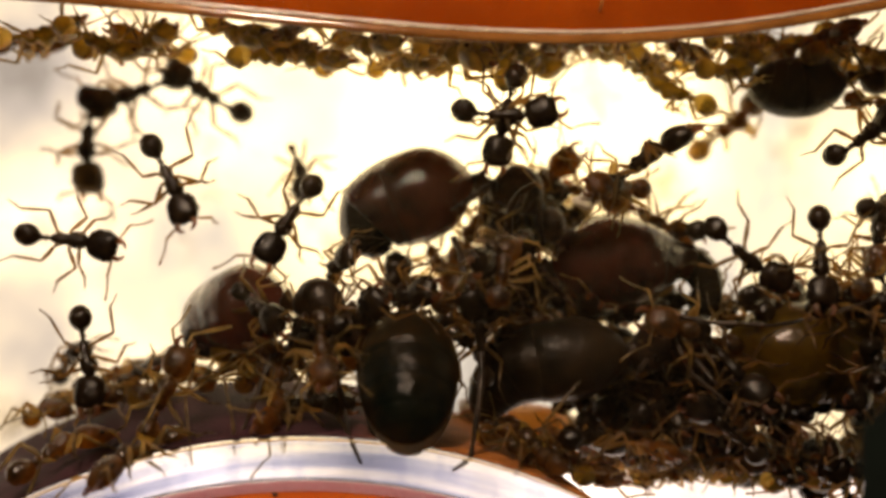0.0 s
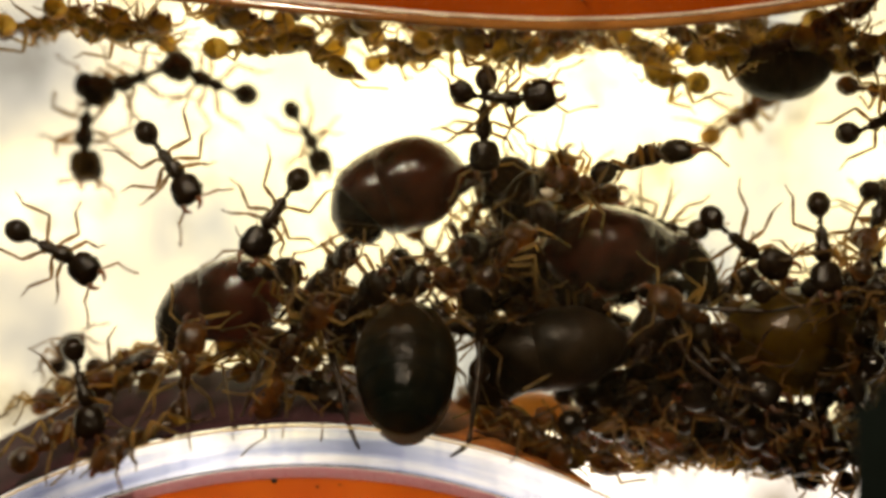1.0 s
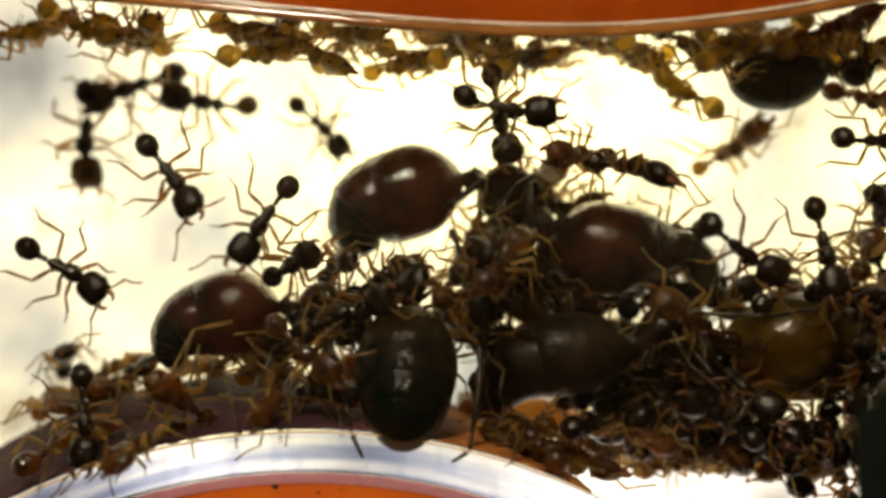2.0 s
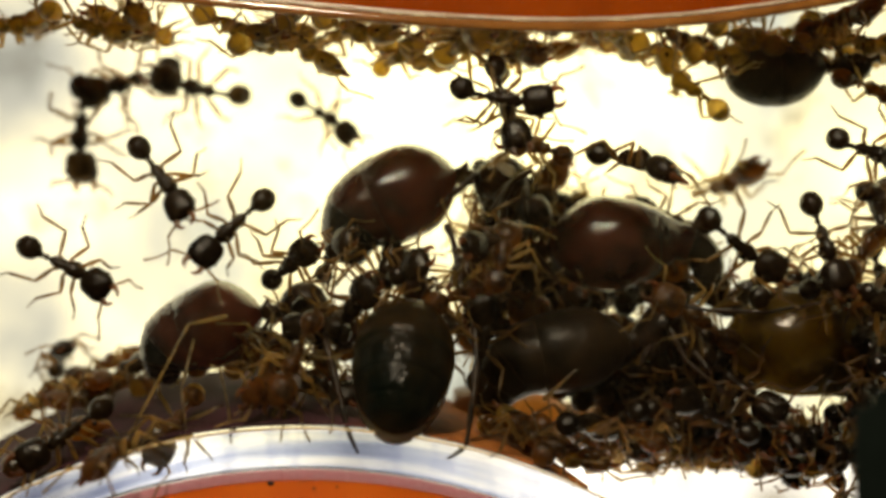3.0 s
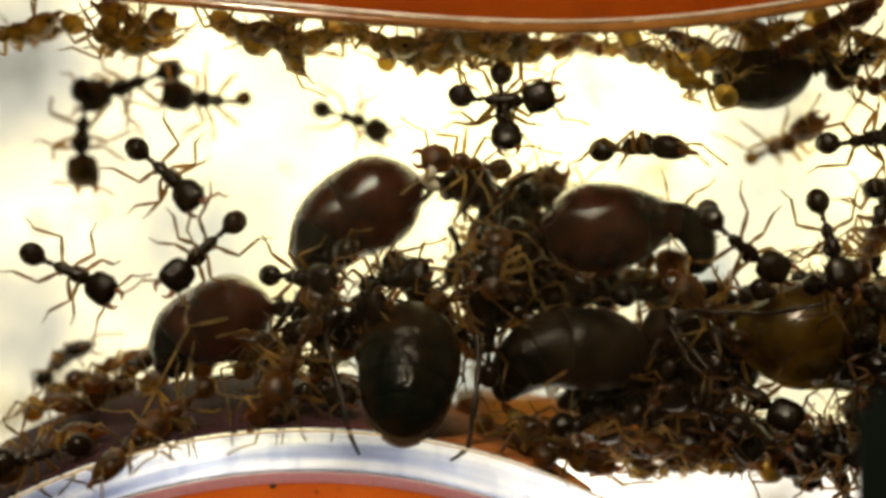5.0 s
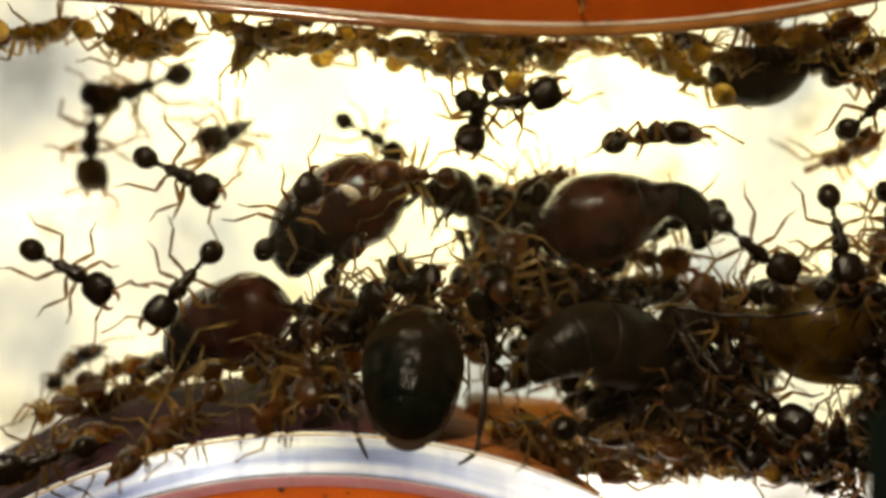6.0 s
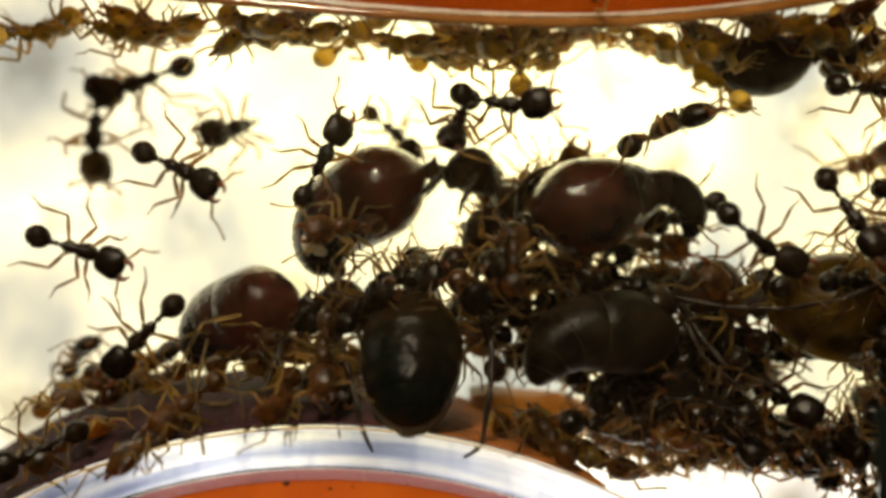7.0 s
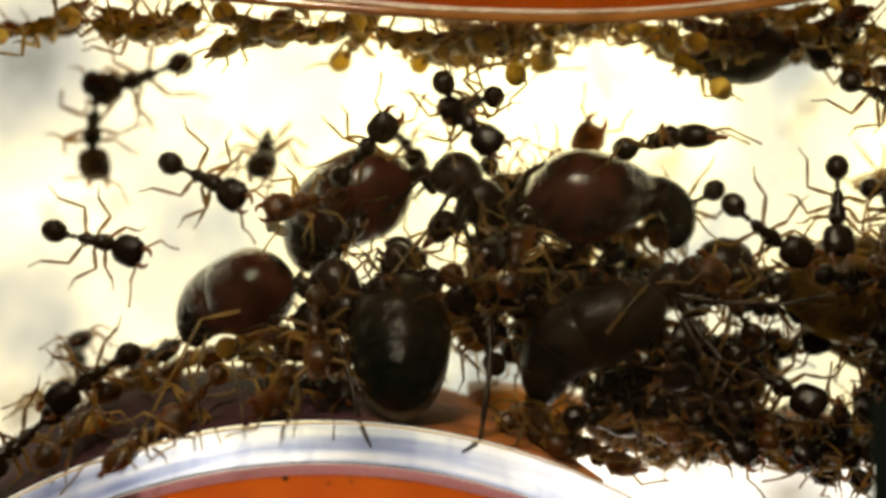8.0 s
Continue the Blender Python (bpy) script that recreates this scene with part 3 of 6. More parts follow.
            child("leg", leg_mesh("leg", hip, foot, side, 0.20, 1.3 * tuck, -2.6 * tuck, QUEEN_LEG), q, slim @ pose(hip[0] * MM, side * hip[1] * MM, -0.5 * MM))
    q.matrix_basis = at
    q.scale = (size, size, size)
    TAILS[q] = hinges[1:]
    return q


def set_leg(q, path, size, points, thick, material=None):
    """A long queen's leg through given points of the nest (mm), as she stands at HOLD seconds."""
    bm = bmesh.new()
    n = len(points)
    into = dict(path)[HOLD].inverted()
    points = [(into @ (Vector(p) * MM)) / MM / size for p in points]
    thick = thick / size
    fine, rad = [], []
    for i in range(n - 1):
        a, b = Vector(points[i]), Vector(points[i + 1])
        t0, t1 = thick * (1 - 0.7 * i / n), thick * (1 - 0.7 * (i + 1) / n)
        for u, k in ((0.02, 0.8), (0.25, 1.15), (0.7, 1.0), (0.98, 0.72)):
            fine.append(a.lerp(b, u))
            rad.append((t0 + (t1 - t0) * u) * k)
    limb(bm, fine, rad, 8)
    return part("leg", bm, material or QUEEN_LEG, q)


def larva_mesh():
    """A plump, ringed, slightly bent grub."""
    bm = bmesh.new()
    rings = []
    for i in range(23):
        u = i / 22
        r = 0.26 * max(0.05, math.sin(math.pi * u)) ** 0.55 * (1 + 0.06 * math.cos(u * 11 * 2 * math.pi)) * (0.75 + 0.4 * u)
        a = 1.1 * (u - 0.5)
        rings.append([Vector((1.0 * (u - 0.5), r * math.cos(k * math.pi / 6), 0.25 * math.cos(2 * a) + r * math.sin(k * math.pi / 6))) for k in range(12)])
    loft(bm, rings)
    return finish("larva", bm, BROOD)


# ---- the nest ----
def arc_block(bm, cx, cz, r0, r1, y0, y1, a0, a1, rise=0.0, n=72, bevel=0.0, drift=-0.26):
    """A sector of a tube wall, its axis roughly along y. rise, drift: how far it climbs and leans for each millimetre of y."""
    prof = [(r0, y0), (r0, y1), (r1 - bevel, y1), (r1, y1 - bevel), (r1, y0 + bevel), (r1 - bevel * 0.3, y0 + bevel * 0.3), (r1 - bevel, y0)] if bevel else \
        [(r0, y0), (r0, y1), (r1, y1), (r1, y0)]
    rings = []
    for i in range(n + 1):
        a = radians(a0 + (a1 - a0) * i / n)
        rings.append([Vector((cx + r * math.sin(a) + drift * y, y, cz + r * math.cos(a) + rise * y)) for r, y in prof])
    loft(bm, rings)


def setting(name, bm, material, label, category, smooth=False):
    return tagged(new(name, finish(name, bm, material, smooth)), label, category, kind="structure")


def box(bm, x0, x1, y0, y1, z0, z1, bevel=0.0):
    vs = bmesh.ops.create_cube(bm, size=1.0)["verts"]
    for v in vs:
        v.co = Vector(((x0 + x1) / 2 + v.co.x * (x1 - x0), (y0 + y1) / 2 + v.co.y * (y1 - y0), (z0 + z1) / 2 + v.co.z * (z1 - z0)))
    if bevel:
        bmesh.ops.bevel(bm, geom=list({e for v in vs for e in v.link_edges}), offset=bevel, segments=3, affect="EDGES")


DEPTH = 14.0


def nest():
    # rear sheet and front pane
    bm = bmesh.new()
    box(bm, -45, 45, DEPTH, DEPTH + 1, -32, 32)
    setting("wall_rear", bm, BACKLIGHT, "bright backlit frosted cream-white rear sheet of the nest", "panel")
    bm = bmesh.new()
    box(bm, -45, 45, -1.0, 0.0, -32, 32)
    pane = setting("window_1", bm, GLASS, "clear front glass pane with an added veil of glare", "glass pane")
    pane.visible_shadow = False
    # floor: a plum-dark arched surface between two clear lips, orange core in front
    cx, cz, rise = FLOOR_X, FLOOR_Z, FLOOR_RISE
    bm = bmesh.new()
    arc_block(bm, cx, cz, FLOOR_R - 1.56, FLOOR_R, 0.05, 0.50, -42, 42, rise, n=200, bevel=0.07)
    setting("floor_wall", bm, LIP, "clear plastic wall with a painted lilac sheen beneath the floor", "plastic wall")
    bm = bmesh.new()
    arc_block(bm, cx, cz, FLOOR_R + 0.02, FLOOR_R + 0.14, 0.6, DEPTH - 1.3, -42, 25, rise, bevel=0.05)
    setting("floor", bm, PLUM, "dark plum-brown glossy curved nest floor", "floor", True)
    bm = bmesh.new()
    arc_block(bm, cx, cz, FLOOR_R - 0.005, FLOOR_R + 0.065, 0.0, 0.10, -42, 42, rise, n=200)
    setting("trim_gold_edge", bm, GOLD_CAUSTIC, "thin golden strip added as a light caustic along the clear lip", "trim")
    bm = bmesh.new()
    arc_block(bm, cx, cz, FLOOR_R - 1.98, FLOOR_R - 1.575, 0.0, 0.036, -42, 42, rise, n=200)
    setting("trim_pink_edge", bm, PINK_EDGE, "sparkling pink edge line under the clear lip", "trim")
    bm = bmesh.new()
    arc_block(bm, cx, cz, 4.0, FLOOR_R - 1.78, 0.04, DEPTH - 0.05, -55, 55, -0.33)
    setting("floor_core", bm, ORANGE, "bright orange plastic core beneath the curved floor", "plastic core", True)
    for x, z, r in ((-6.82, -9.28, 0.09), (-5.1, -9.5, 0.05), (-4.2, -9.42, 0.04)):
        bm = bmesh.new()
        body_of(bm, [(a, 0, w, h) for a, z_, w, h in egg(-r * 1.4, r * 1.4, r * 0.5, r)], 8)
        tagged(new("speck", finish("speck", bm, SOOT)), "tiny dark dirt speck on orange plastic", "speck").matrix_basis = pose(x * MM, 0.02 * MM, z * MM)
    # ceiling: red-orange, bulging downward, with a dull clear lip
    def under(x):
        u = (x - CEIL_X) / 11.0
        return CEIL_Z + (0.9 * u * u if u < 0 else 1.20 * u * u) / (1 + (0.30 * u * u if u < 0 else 0.05 * u * u))

    def ceiling_piece(name, lo, hi, y0, y1, material, label, rise=0.21):
        bm = bmesh.new()
        rings = []
        for i in range(97):
            x = -34 + 68 * i / 96
            z = under(x)
            b = min(0.25, (hi - lo) * 0.3)
            rings.append([Vector((x, y, z + h + rise * y)) for h, y in ((lo + b, y0), (lo + b * 0.3, y0 + b * 0.3), (lo, y0 + b), (lo, y1), (hi, y1), (hi, y0))])
        loft(bm, rings)
        setting(name, bm, material, label, "ceiling", True)
    ceiling_piece("ceiling", 0.42, 9.0, 0.05, DEPTH - 0.05, RED_ORANGE, "red-orange glossy plastic nest roof bulging downward")
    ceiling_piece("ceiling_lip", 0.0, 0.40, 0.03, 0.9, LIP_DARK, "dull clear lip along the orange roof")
    ceiling_piece("ceiling_bead", 0.44, 0.58, -0.02, 0.045, ROOF_GLINT, "thin pale strip added as a highlight along the orange roof", rise=0)
    # orange ledge behind the crowd: a lumpy rounded bar of the same clear orange plastic
    bm = bmesh.new()
    rings = []
    for i in range(61):
        u = i / 60
        x = 0.5 + 19.5 * u
        z = -7.85 - 1.9 * u + 0.22 * math.sin(u * 9.0) + 0.10 * math.sin(u * 31.0 + 1.0)
        r = 0.95 + 0.14 * math.sin(u * 17.0)
        rings.append([Vector((x, 11.6 + 1.5 * math.cos(a), z + r * math.sin(a))) for a in [2 * math.pi * k / 20 for k in range(20)]])
    loft(bm, rings)
    setting("trim_orange_ledge", bm, AMBER_PLASTIC, "lumpy translucent orange-brown ledge behind the crowd", "ledge", True)
    # dark end block
    bm = bmesh.new()
    box(bm, 17.6, 30, 0.3, 2.4, -26, -7.9, 0.9)
    setting("wall_right", bm, DARK, "dark green-black plastic end block of the nest", "wall", True)
    # dark frame edge close before the glass
    bm = bmesh.new()
    box(bm, 12.45, 30, -12.0, -10.4, -26, -4.2, 0.6)
    setting("wall_front_edge", bm, DARK, "dark green-black plastic frame edge before the glass", "wall", True)


FLOOR_X, FLOOR_Z, FLOOR_R, FLOOR_RISE = -5.4, -33.95, 26.8, 0.08
CEIL_X, CEIL_Z = 4.6, 8.55
nest()

# ---- queens: path, size, shape, label, legs that hold their ground ----
HOLD = 4.5
QUEENS = {}
LOW_PATH = [
    (0, crawl(-1.7, 3.2, -4.36, 93, 0, -44)),
    (1.5, crawl(-1.7, 3.2, -4.5, 91, 0, -43)),
    (3.5, crawl(-1.56, 3.2, -4.28, 83, 0, -42)),
    (4.5, crawl(-1.42, 3.2, -4.33, 84, 0, -42)),
    (6, crawl(-1.7, 3.2, -4.36, 87, 0, -43)),
    (7, crawl(-1.95, 3.2, -4.06, 90, 0, -42)),
    (7.5, crawl(-2.2, 3.2, -3.64, 92, 0, -41)),
    (8, crawl(-2.39, 3.2, -3.53, 94, 0, -40)),
]
queen_low = queen(LOW_PATH[0][1], 0.703, "queen ant hanging head-up with her swollen dark gaster down", **dict(shell=QUEEN_DARK, tip=QUEEN_DARK, swollen=True, curl=14.0, fat=1.25, peak=0.44, tail=2.0, length=9.9, ridge=0.2, front=0.72))
QUEENS[queen_low] = (LOW_PATH, 0.703, [
    set_leg(queen_low, LOW_PATH, 0.703, [(1.27, 2.60, -2.79), (1.35, 1.80, -4.60), (1.24, 1.20, -5.69), (0.95, 0.70, -7.55), (0.87, 0.60, -7.92), (0.14, 0.40, -8.34)], 0.166)])
LEFT_PATH = [
    (0, crawl(-9.10, 6, -2.70, 22, -90, 32)),
    (0.5, crawl(-9.40, 6, -2.85, 20, -90, 15)),
    (1.5, crawl(-9.62, 6, -2.96, 17, -90, -7)),
    (3.5, crawl(-10.36, 6, -4.11, 28, -90, -1)),
    (4, crawl(-10.16, 6, -3.84, 26, -90, -7)),
    (4.5, crawl(-10.00, 6, -3.70, 25, -90, -5)),
    (6, crawl(-9.45, 6, -3.27, 19, -90, 0)),
    (7, crawl(-9.15, 6, -3.30, 19, -90, 14)),
    (8, crawl(-9.30, 6, -2.68, 21, -90, 18)),
]
queen_left = queen(LEFT_PATH[0][1], 0.75, "queen ant with glossy red-brown gaster on the nest floor", **dict(curl=65.0, fat=1.08, peak=0.30, tail=1.25, front=1.0, nod=26))
QUEENS[queen_left] = (LEFT_PATH, 0.75, [
    set_leg(queen_left, LEFT_PATH, 0.75, [(-4.64, 3.50, -2.84), (-4.94, 2.20, -3.70), (-4.14, 1.00, -6.25), (-3.94, 0.70, -7.10), (-3.42, 0.40, -8.13)], 0.160),
    set_leg(queen_left, LEFT_PATH, 0.75, [(-6.44, 4.50, -3.63), (-7.43, 3.00, -4.00), (-7.97, 2.20, -5.80), (-8.32, 1.90, -6.80), (-8.73, 1.60, -7.69)], 0.152),
    set_leg(queen_left, LEFT_PATH, 0.75, [(-9.20, 3.60, -2.85), (-10.62, 2.40, -3.13), (-11.49, 1.60, -5.04), (-12.49, 1.00, -7.14), (-13.09, 0.70, -8.11)], 0.088, LEG_SHELL),
    set_leg(queen_left, LEFT_PATH, 0.75, [(-8.42, 3.20, -4.73), (-9.30, 2.20, -4.87), (-8.80, 1.40, -6.39), (-8.52, 0.80, -7.86)], 0.080, LEG_SHELL),
    set_leg(queen_left, LEFT_PATH, 0.75, [(-5.78, 3.00, -4.23), (-6.57, 1.80, -5.75), (-6.46, 1.30, -6.61), (-6.56, 0.70, -7.77)], 0.080, LEG_SHELL),
    set_leg(queen_left, LEFT_PATH, 0.75, [(-10.43, 2.60, -3.73), (-10.73, 1.60, -5.73), (-10.44, 1.00, -7.25), (-10.17, 0.60, -8.28)], 0.072, LEG_SHELL)])
BACK_PATH = [
    (0, crawl(-1.25, 7.6, 2.48, 27, -90, 0)),
    (1.5, crawl(-1.59, 7.6, 2.37, 25, -90, -1)),
    (3.5, crawl(-1.74, 7.6, 1.88, 35, -90, 1)),
    (4, crawl(-2.02, 7.6, 1.70, 38, -90, 0)),
    (4.5, crawl(-2.40, 7.6, 1.63, 38, -90, -2)),
    (6, crawl(-4.35, 7.6, 1.88, 30, -90, -9)),
    (7, crawl(-3.61, 7.6, 1.94, 36, -90, 0)),
    (8, crawl(-4.09, 7.6, 1.71, 34, -90, 15)),
]
queen_back = queen(BACK_PATH[0][1], 0.8, "queen ant with arched glossy dark red gaster", **dict(curl=76.0, fat=1.12, peak=0.32, tail=2.0, length=9.3, front=1.02, nod=48))
QUEENS[queen_back] = (BACK_PATH, 0.8, [
    set_leg(queen_back, BACK_PATH, 0.8, [(0.16, 8.00, 1.06), (0.47, 7.00, 0.41), (0.78, 6.00, -1.36), (0.89, 5.50, -2.46)], 0.196)])
RIGHT_PATH = [
    (0, crawl(7.56, 7, -0.67, 176, 90, 8)),
    (1, crawl(7.31, 7, -0.79, 174, 90, 3)),
    (1.5, crawl(7.32, 7, -0.48, 173.5, 90, 2)),
    (3, crawl(7.68, 7, -0.36, 176, 90, 1)),
    (3.5, crawl(7.62, 7, -0.28, 176, 90, 0)),
    (4, crawl(7.70, 7, -0.20, 176, 90, -3)),
    (4.5, crawl(7.52, 7, -0.01, 177, 90, -3)),
    (6, crawl(6.76, 7, 1.02, 190, 90, -3)),
    (6.5, crawl(6.77, 7, 0.85, 189, 90, -1)),
    (7, crawl(6.19, 7, 1.29, 188, 90, 2)),
    (8, crawl(5.98, 7, 1.43, 177, 90, 9)),
]
queen_right = queen(RIGHT_PATH[0][1], 0.931, "queen ant with shiny dark gaster facing the cluster", **dict(curl=143.0, fat=0.98, bend=0.62, peak=0.264, tail=1.65, length=10.1, bulb=0.647, thin=0.39, front=0.82, nod=8))
QUEENS[queen_right] = (RIGHT_PATH, 0.931, [
    set_leg(queen_right, RIGHT_PATH, 0.931, [(2.85, 5.00, -0.71), (2.48, 4.50, 0.02), (2.56, 4.00, 2.20), (2.91, 3.80, 2.87), (3.78, 3.60, 3.38)], 0.235),
    set_leg(queen_right, RIGHT_PATH, 0.931, [(9.32, 4.00, -2.39), (10.20, 3.00, -4.00), (11.05, 2.00, -5.08)], 0.196)])
LOWER_PATH = [
    (0, crawl(5.1, 5.5, -4.9, 15, -90, 0)),
    (1.5, crawl(5.17, 5.5, -5.04, 17, -90, 0)),
    (3.5, crawl(5.5, 5.5, -5.04, 16, -90, -2)),
    (4.5, crawl(5.7, 5.5, -5, 12, -90, -5)),
    (6, crawl(7.04, 5.5, -4.59, -7, -90, -28)),
    (8, crawl(6.66, 5.5, -4.11, 30, -90, 1)),
]
queen_lower = queen(LOWER_PATH[0][1], 0.9, "dark queen ant among the workers near the floor", **dict(shell=QUEEN_DULL, tip=QUEEN_DULL, curl=78.0, fat=0.84, peak=0.32, tail=1.82, front=0.75, tuck=0.2))
QUEENS[queen_lower] = (LOWER_PATH, 0.9, [])
AMBER_PATH = [
    (0, crawl(15.15, 6, -4.75, 174, 90, 0)),
    (1.5, crawl(15.21, 6, -4.76, 174, 90, 0)),
    (3, crawl(15.54, 6, -4.71, 174, 90, 0)),
    (4.5, crawl(15.69, 6, -4.49, 174, 90, 0)),
    (6, crawl(16.24, 6, -3.98, 172, 90, 0)),
    (7, crawl(16.57, 6, -3.35, 170, 90, 0)),
    (8, crawl(17.23, 6, -2.82, 168, 90, 0)),
]
queen_amber = queen(AMBER_PATH[0][1], 0.98, "queen ant with translucent amber-brown gaster beside the dark end block", **dict(shell=QUEEN_AMBER, tip=QUEEN_AMBER, curl=70.0, fat=1.02, bend=0.42, peak=0.38, tail=2.2, tuck=0.22))
QUEENS[queen_amber] = (AMBER_PATH, 0.98, [
    set_leg(queen_amber, AMBER_PATH, 0.98, [(8.94, 3.20, -2.16), (10.90, 2.40, -2.51), (13.31, 1.80, -2.56), (15.27, 1.40, -2.16), (17.31, 1.00, -1.35)], 0.108),
    set_leg(queen_amber, AMBER_PATH, 0.98, [(10.76, 4.00, -2.88), (9.41, 3.20, -3.19), (10.12, 2.60, -4.67), (11.75, 2.00, -6.02)], 0.176)])
ROOF_PATH = [
    (0, crawl(16.24, 7, 8.36, 4, 90, 0)),
    (1, crawl(15.73, 7, 8.52, 4, 90, 0)),
    (1.5, crawl(15.58, 7, 8.39, 4, 90, 0)),
    (3, crawl(15.5, 7, 8.28, 4, 90, 0)),
    (4.5, crawl(15.19, 7, 8.12, 4, 90, 0)),
    (6, crawl(14.25, 7, 8.46, 4, 90, 0)),
    (7, crawl(14.1, 7, 8.49, 2, 90, 0)),
    (8, crawl(13.37, 7, 8.83, 0, 90, 0)),
]
queen_roof = queen(ROOF_PATH[0][1], 0.52, "dark queen ant clinging beneath the orange roof", **dict(shell=QUEEN_DULL, tip=QUEEN_DULL, curl=35.0, fat=1.1, bend=0.42, peak=0.45, tail=2.6))
QUEENS[queen_roof] = (ROOF_PATH, 0.52, [])

# ---- workers ----
BLACK_WORKER = worker_template(BLACK_SHELL, BLACK_SHELL, "black-brown worker ant with reddish jaws on glass", legs=DARK_LEG)
BROWN_WORKER = worker_template(BROWN_SHELL, BROWN_SHELL, "dark brown worker ant among the crowd")
AMBER_WORKER = worker_template(AMBER_SHELL, HONEY_SHELL, "amber translucent worker ant hanging under the roof", AMBER_SHELL, "honey-clear swollen gaster")
TWO_TONE_WORKER = worker_template(BROWN_SHELL, BROWN_SHELL, "brown worker ant with a glowing amber gaster", HONEY_SHELL, "gaster half dark, half honey-clear")
ant_a = loosen(BLACK_WORKER, 0.5)
ant_a.matrix_basis = crawl(-6.38, 0.45, 1.68, -121.7, 180, 18)
ant_a.scale = (1, 1, 1)
ant_b = worker(BLACK_WORKER, crawl(-15.28, 0.45, 0.73, -4.8, 180, 0), 1, 0.8)
ant_c = worker(BLACK_WORKER, crawl(-11.21, 0.45, 3.21, -58.4, 180, 18), 1, 0.8)
ant_d = worker(BLACK_WORKER, crawl(-18.34, 13.4, 6.03, -94.4, 0, 0), 1.3, 0.8, label="dark worker ant on the bright rear sheet")
ant_e = worker(BLACK_WORKER, crawl(-15.82, 13.3, 8.4, -159.1, 0, 0), 1.28, 0.8, label="dark worker ant on the bright rear sheet")
ant_m = worker(BLACK_WORKER, crawl(-12.24, 13.3, 8.26, 148.4, 0, 0), 1.2, 0.8, label="dark worker ant crossing the bright rear sheet")
ant_g = worker(BLACK_WORKER, crawl(11.71, 0.45, 0.27, -41.1, 180, 0), 1, 0.8)
ant_h = worker(BLACK_WORKER, crawl(14.77, 0.5, 0.32, -92.7, 180, 18), 1, 0.8)
ant_i = worker(BLACK_WORKER, crawl(7.99, 2.5, 4.18, 37.7, -90, 25), 1.12, 0.8)
ant_j = worker(BLACK_WORKER, crawl(2.08, 0.45, 5.8, -3, 180, 0), 1, 0.8)
ant_k = worker(BLACK_WORKER, crawl(2.23, 1.2, 5.96, -103.1, 180, 0), 1, 0.8)
ant_l = worker(BLACK_WORKER, crawl(-7.66, 13.4, 4.71, -64.9, 0, 39), 0.95, 0.8, label="small worker ant on the bright rear sheet")
ant_n = worker(BLACK_WORKER, crawl(-8.12, 3, -1.93, -31.1, 20, 50), 1, 0.8)
ant_o = worker(BLACK_WORKER, crawl(-14.52, 0.7, -3.89, -73.8, 180, 18), 1, 0.8)
ant_p = loosen(TWO_TONE_WORKER, 0.5)
ant_p.matrix_basis = crawl(-11.7, 2, -5.68, 65.9, 0, 0)
ant_p.scale = (1, 1, 1)
ant_w = loosen(BROWN_WORKER, 0.5)
ant_w.matrix_basis = crawl(7.32, 4, 3.21, -179.6, 20, 50)
ant_w.scale = (1, 1, 1)
tagged(ant_w, label="dark brown worker ant carrying pale brood")
ant_s = worker(BROWN_WORKER, crawl(-5.15, 1.4, -3.45, -75.5, 0, 50), 1, 0.8)
ant_t = loosen(AMBER_WORKER, 0.5)
ant_t.matrix_basis = crawl(-6.25, 4, 8.75, -18.9, 90, 33)
ant_t.scale = (1, 1, 1)
ant_x = worker(BLACK_WORKER, crawl(16.73, 1.2, 5.1, 42.9, 180, 50), 1, 0.8)
ant_end = worker(BLACK_WORKER, crawl(17.43, 4.2, -6.38, -18, 20, 41), 1, 0.8, label="black-brown worker ant at the dark end of the crowd")
ant_slit = worker(BLACK_WORKER, crawl(13.22, 5, -6.63, -12.8, -30, 45), 1, 0.8, label="black-brown worker ant at the dark end of the crowd")
ant_under = worker(BLACK_WORKER, crawl(14.36, 3.6, -6.29, 172.2, 40, 45), 1, 0.8, label="black-brown worker ant beneath an amber queen ant")
ant_corner = worker(BLACK_WORKER, crawl(17.42, 2.8, -4.79, -129.5, -20, 50), 1, 0.8, label="black-brown worker ant at the dark end of the crowd")
ant_haze = worker(BROWN_WORKER, crawl(13.95, 13, 6.78, 42, 50, 27), 1.25, 0.8, label="brown worker ant hurrying across the bright rear space")
ant_top = worker(BROWN_WORKER, crawl(2.98, 10.2, -2.30, 70, 10, 15), 1.2, 0.8, label="brown worker ant climbing up behind a queen ant")
ant_climb = worker(BLACK_WORKER, crawl(1.29, 2.2, -3.23, 95, 180, 10), 1, 0.8, label="black-brown worker ant climbing between two queen ants")
ant_gap = worker(BLACK_WORKER, crawl(11.59, 3, -4.15, -50, 170, 15), 1.12, 0.8, label="black-brown worker ant beneath an amber queen ant")
ant_side = worker(BROWN_WORKER, crawl(10.45, 3.2, -2.99, 160, 20, 20), 1.1, 0.8, label="dark brown worker ant beside an amber queen ant")
ant_low = worker(BLACK_WORKER, crawl(11.61, 2.5, -6.91, 140, 160, 15), 1.08, 0.8, label="black-brown worker ant in the crowd near the floor")
ant_back = worker(BROWN_WORKER, crawl(6.34, 10.5, 3.19, -20, 30, 25), 1.15, 0.8, label="dark brown worker ant behind the queen ants")
ant_slope = worker(BROWN_WORKER, crawl(9.49, 9.8, 2.10, -35, 30, 25), 1.12, 0.8, label="dark brown worker ant behind the queen ants")
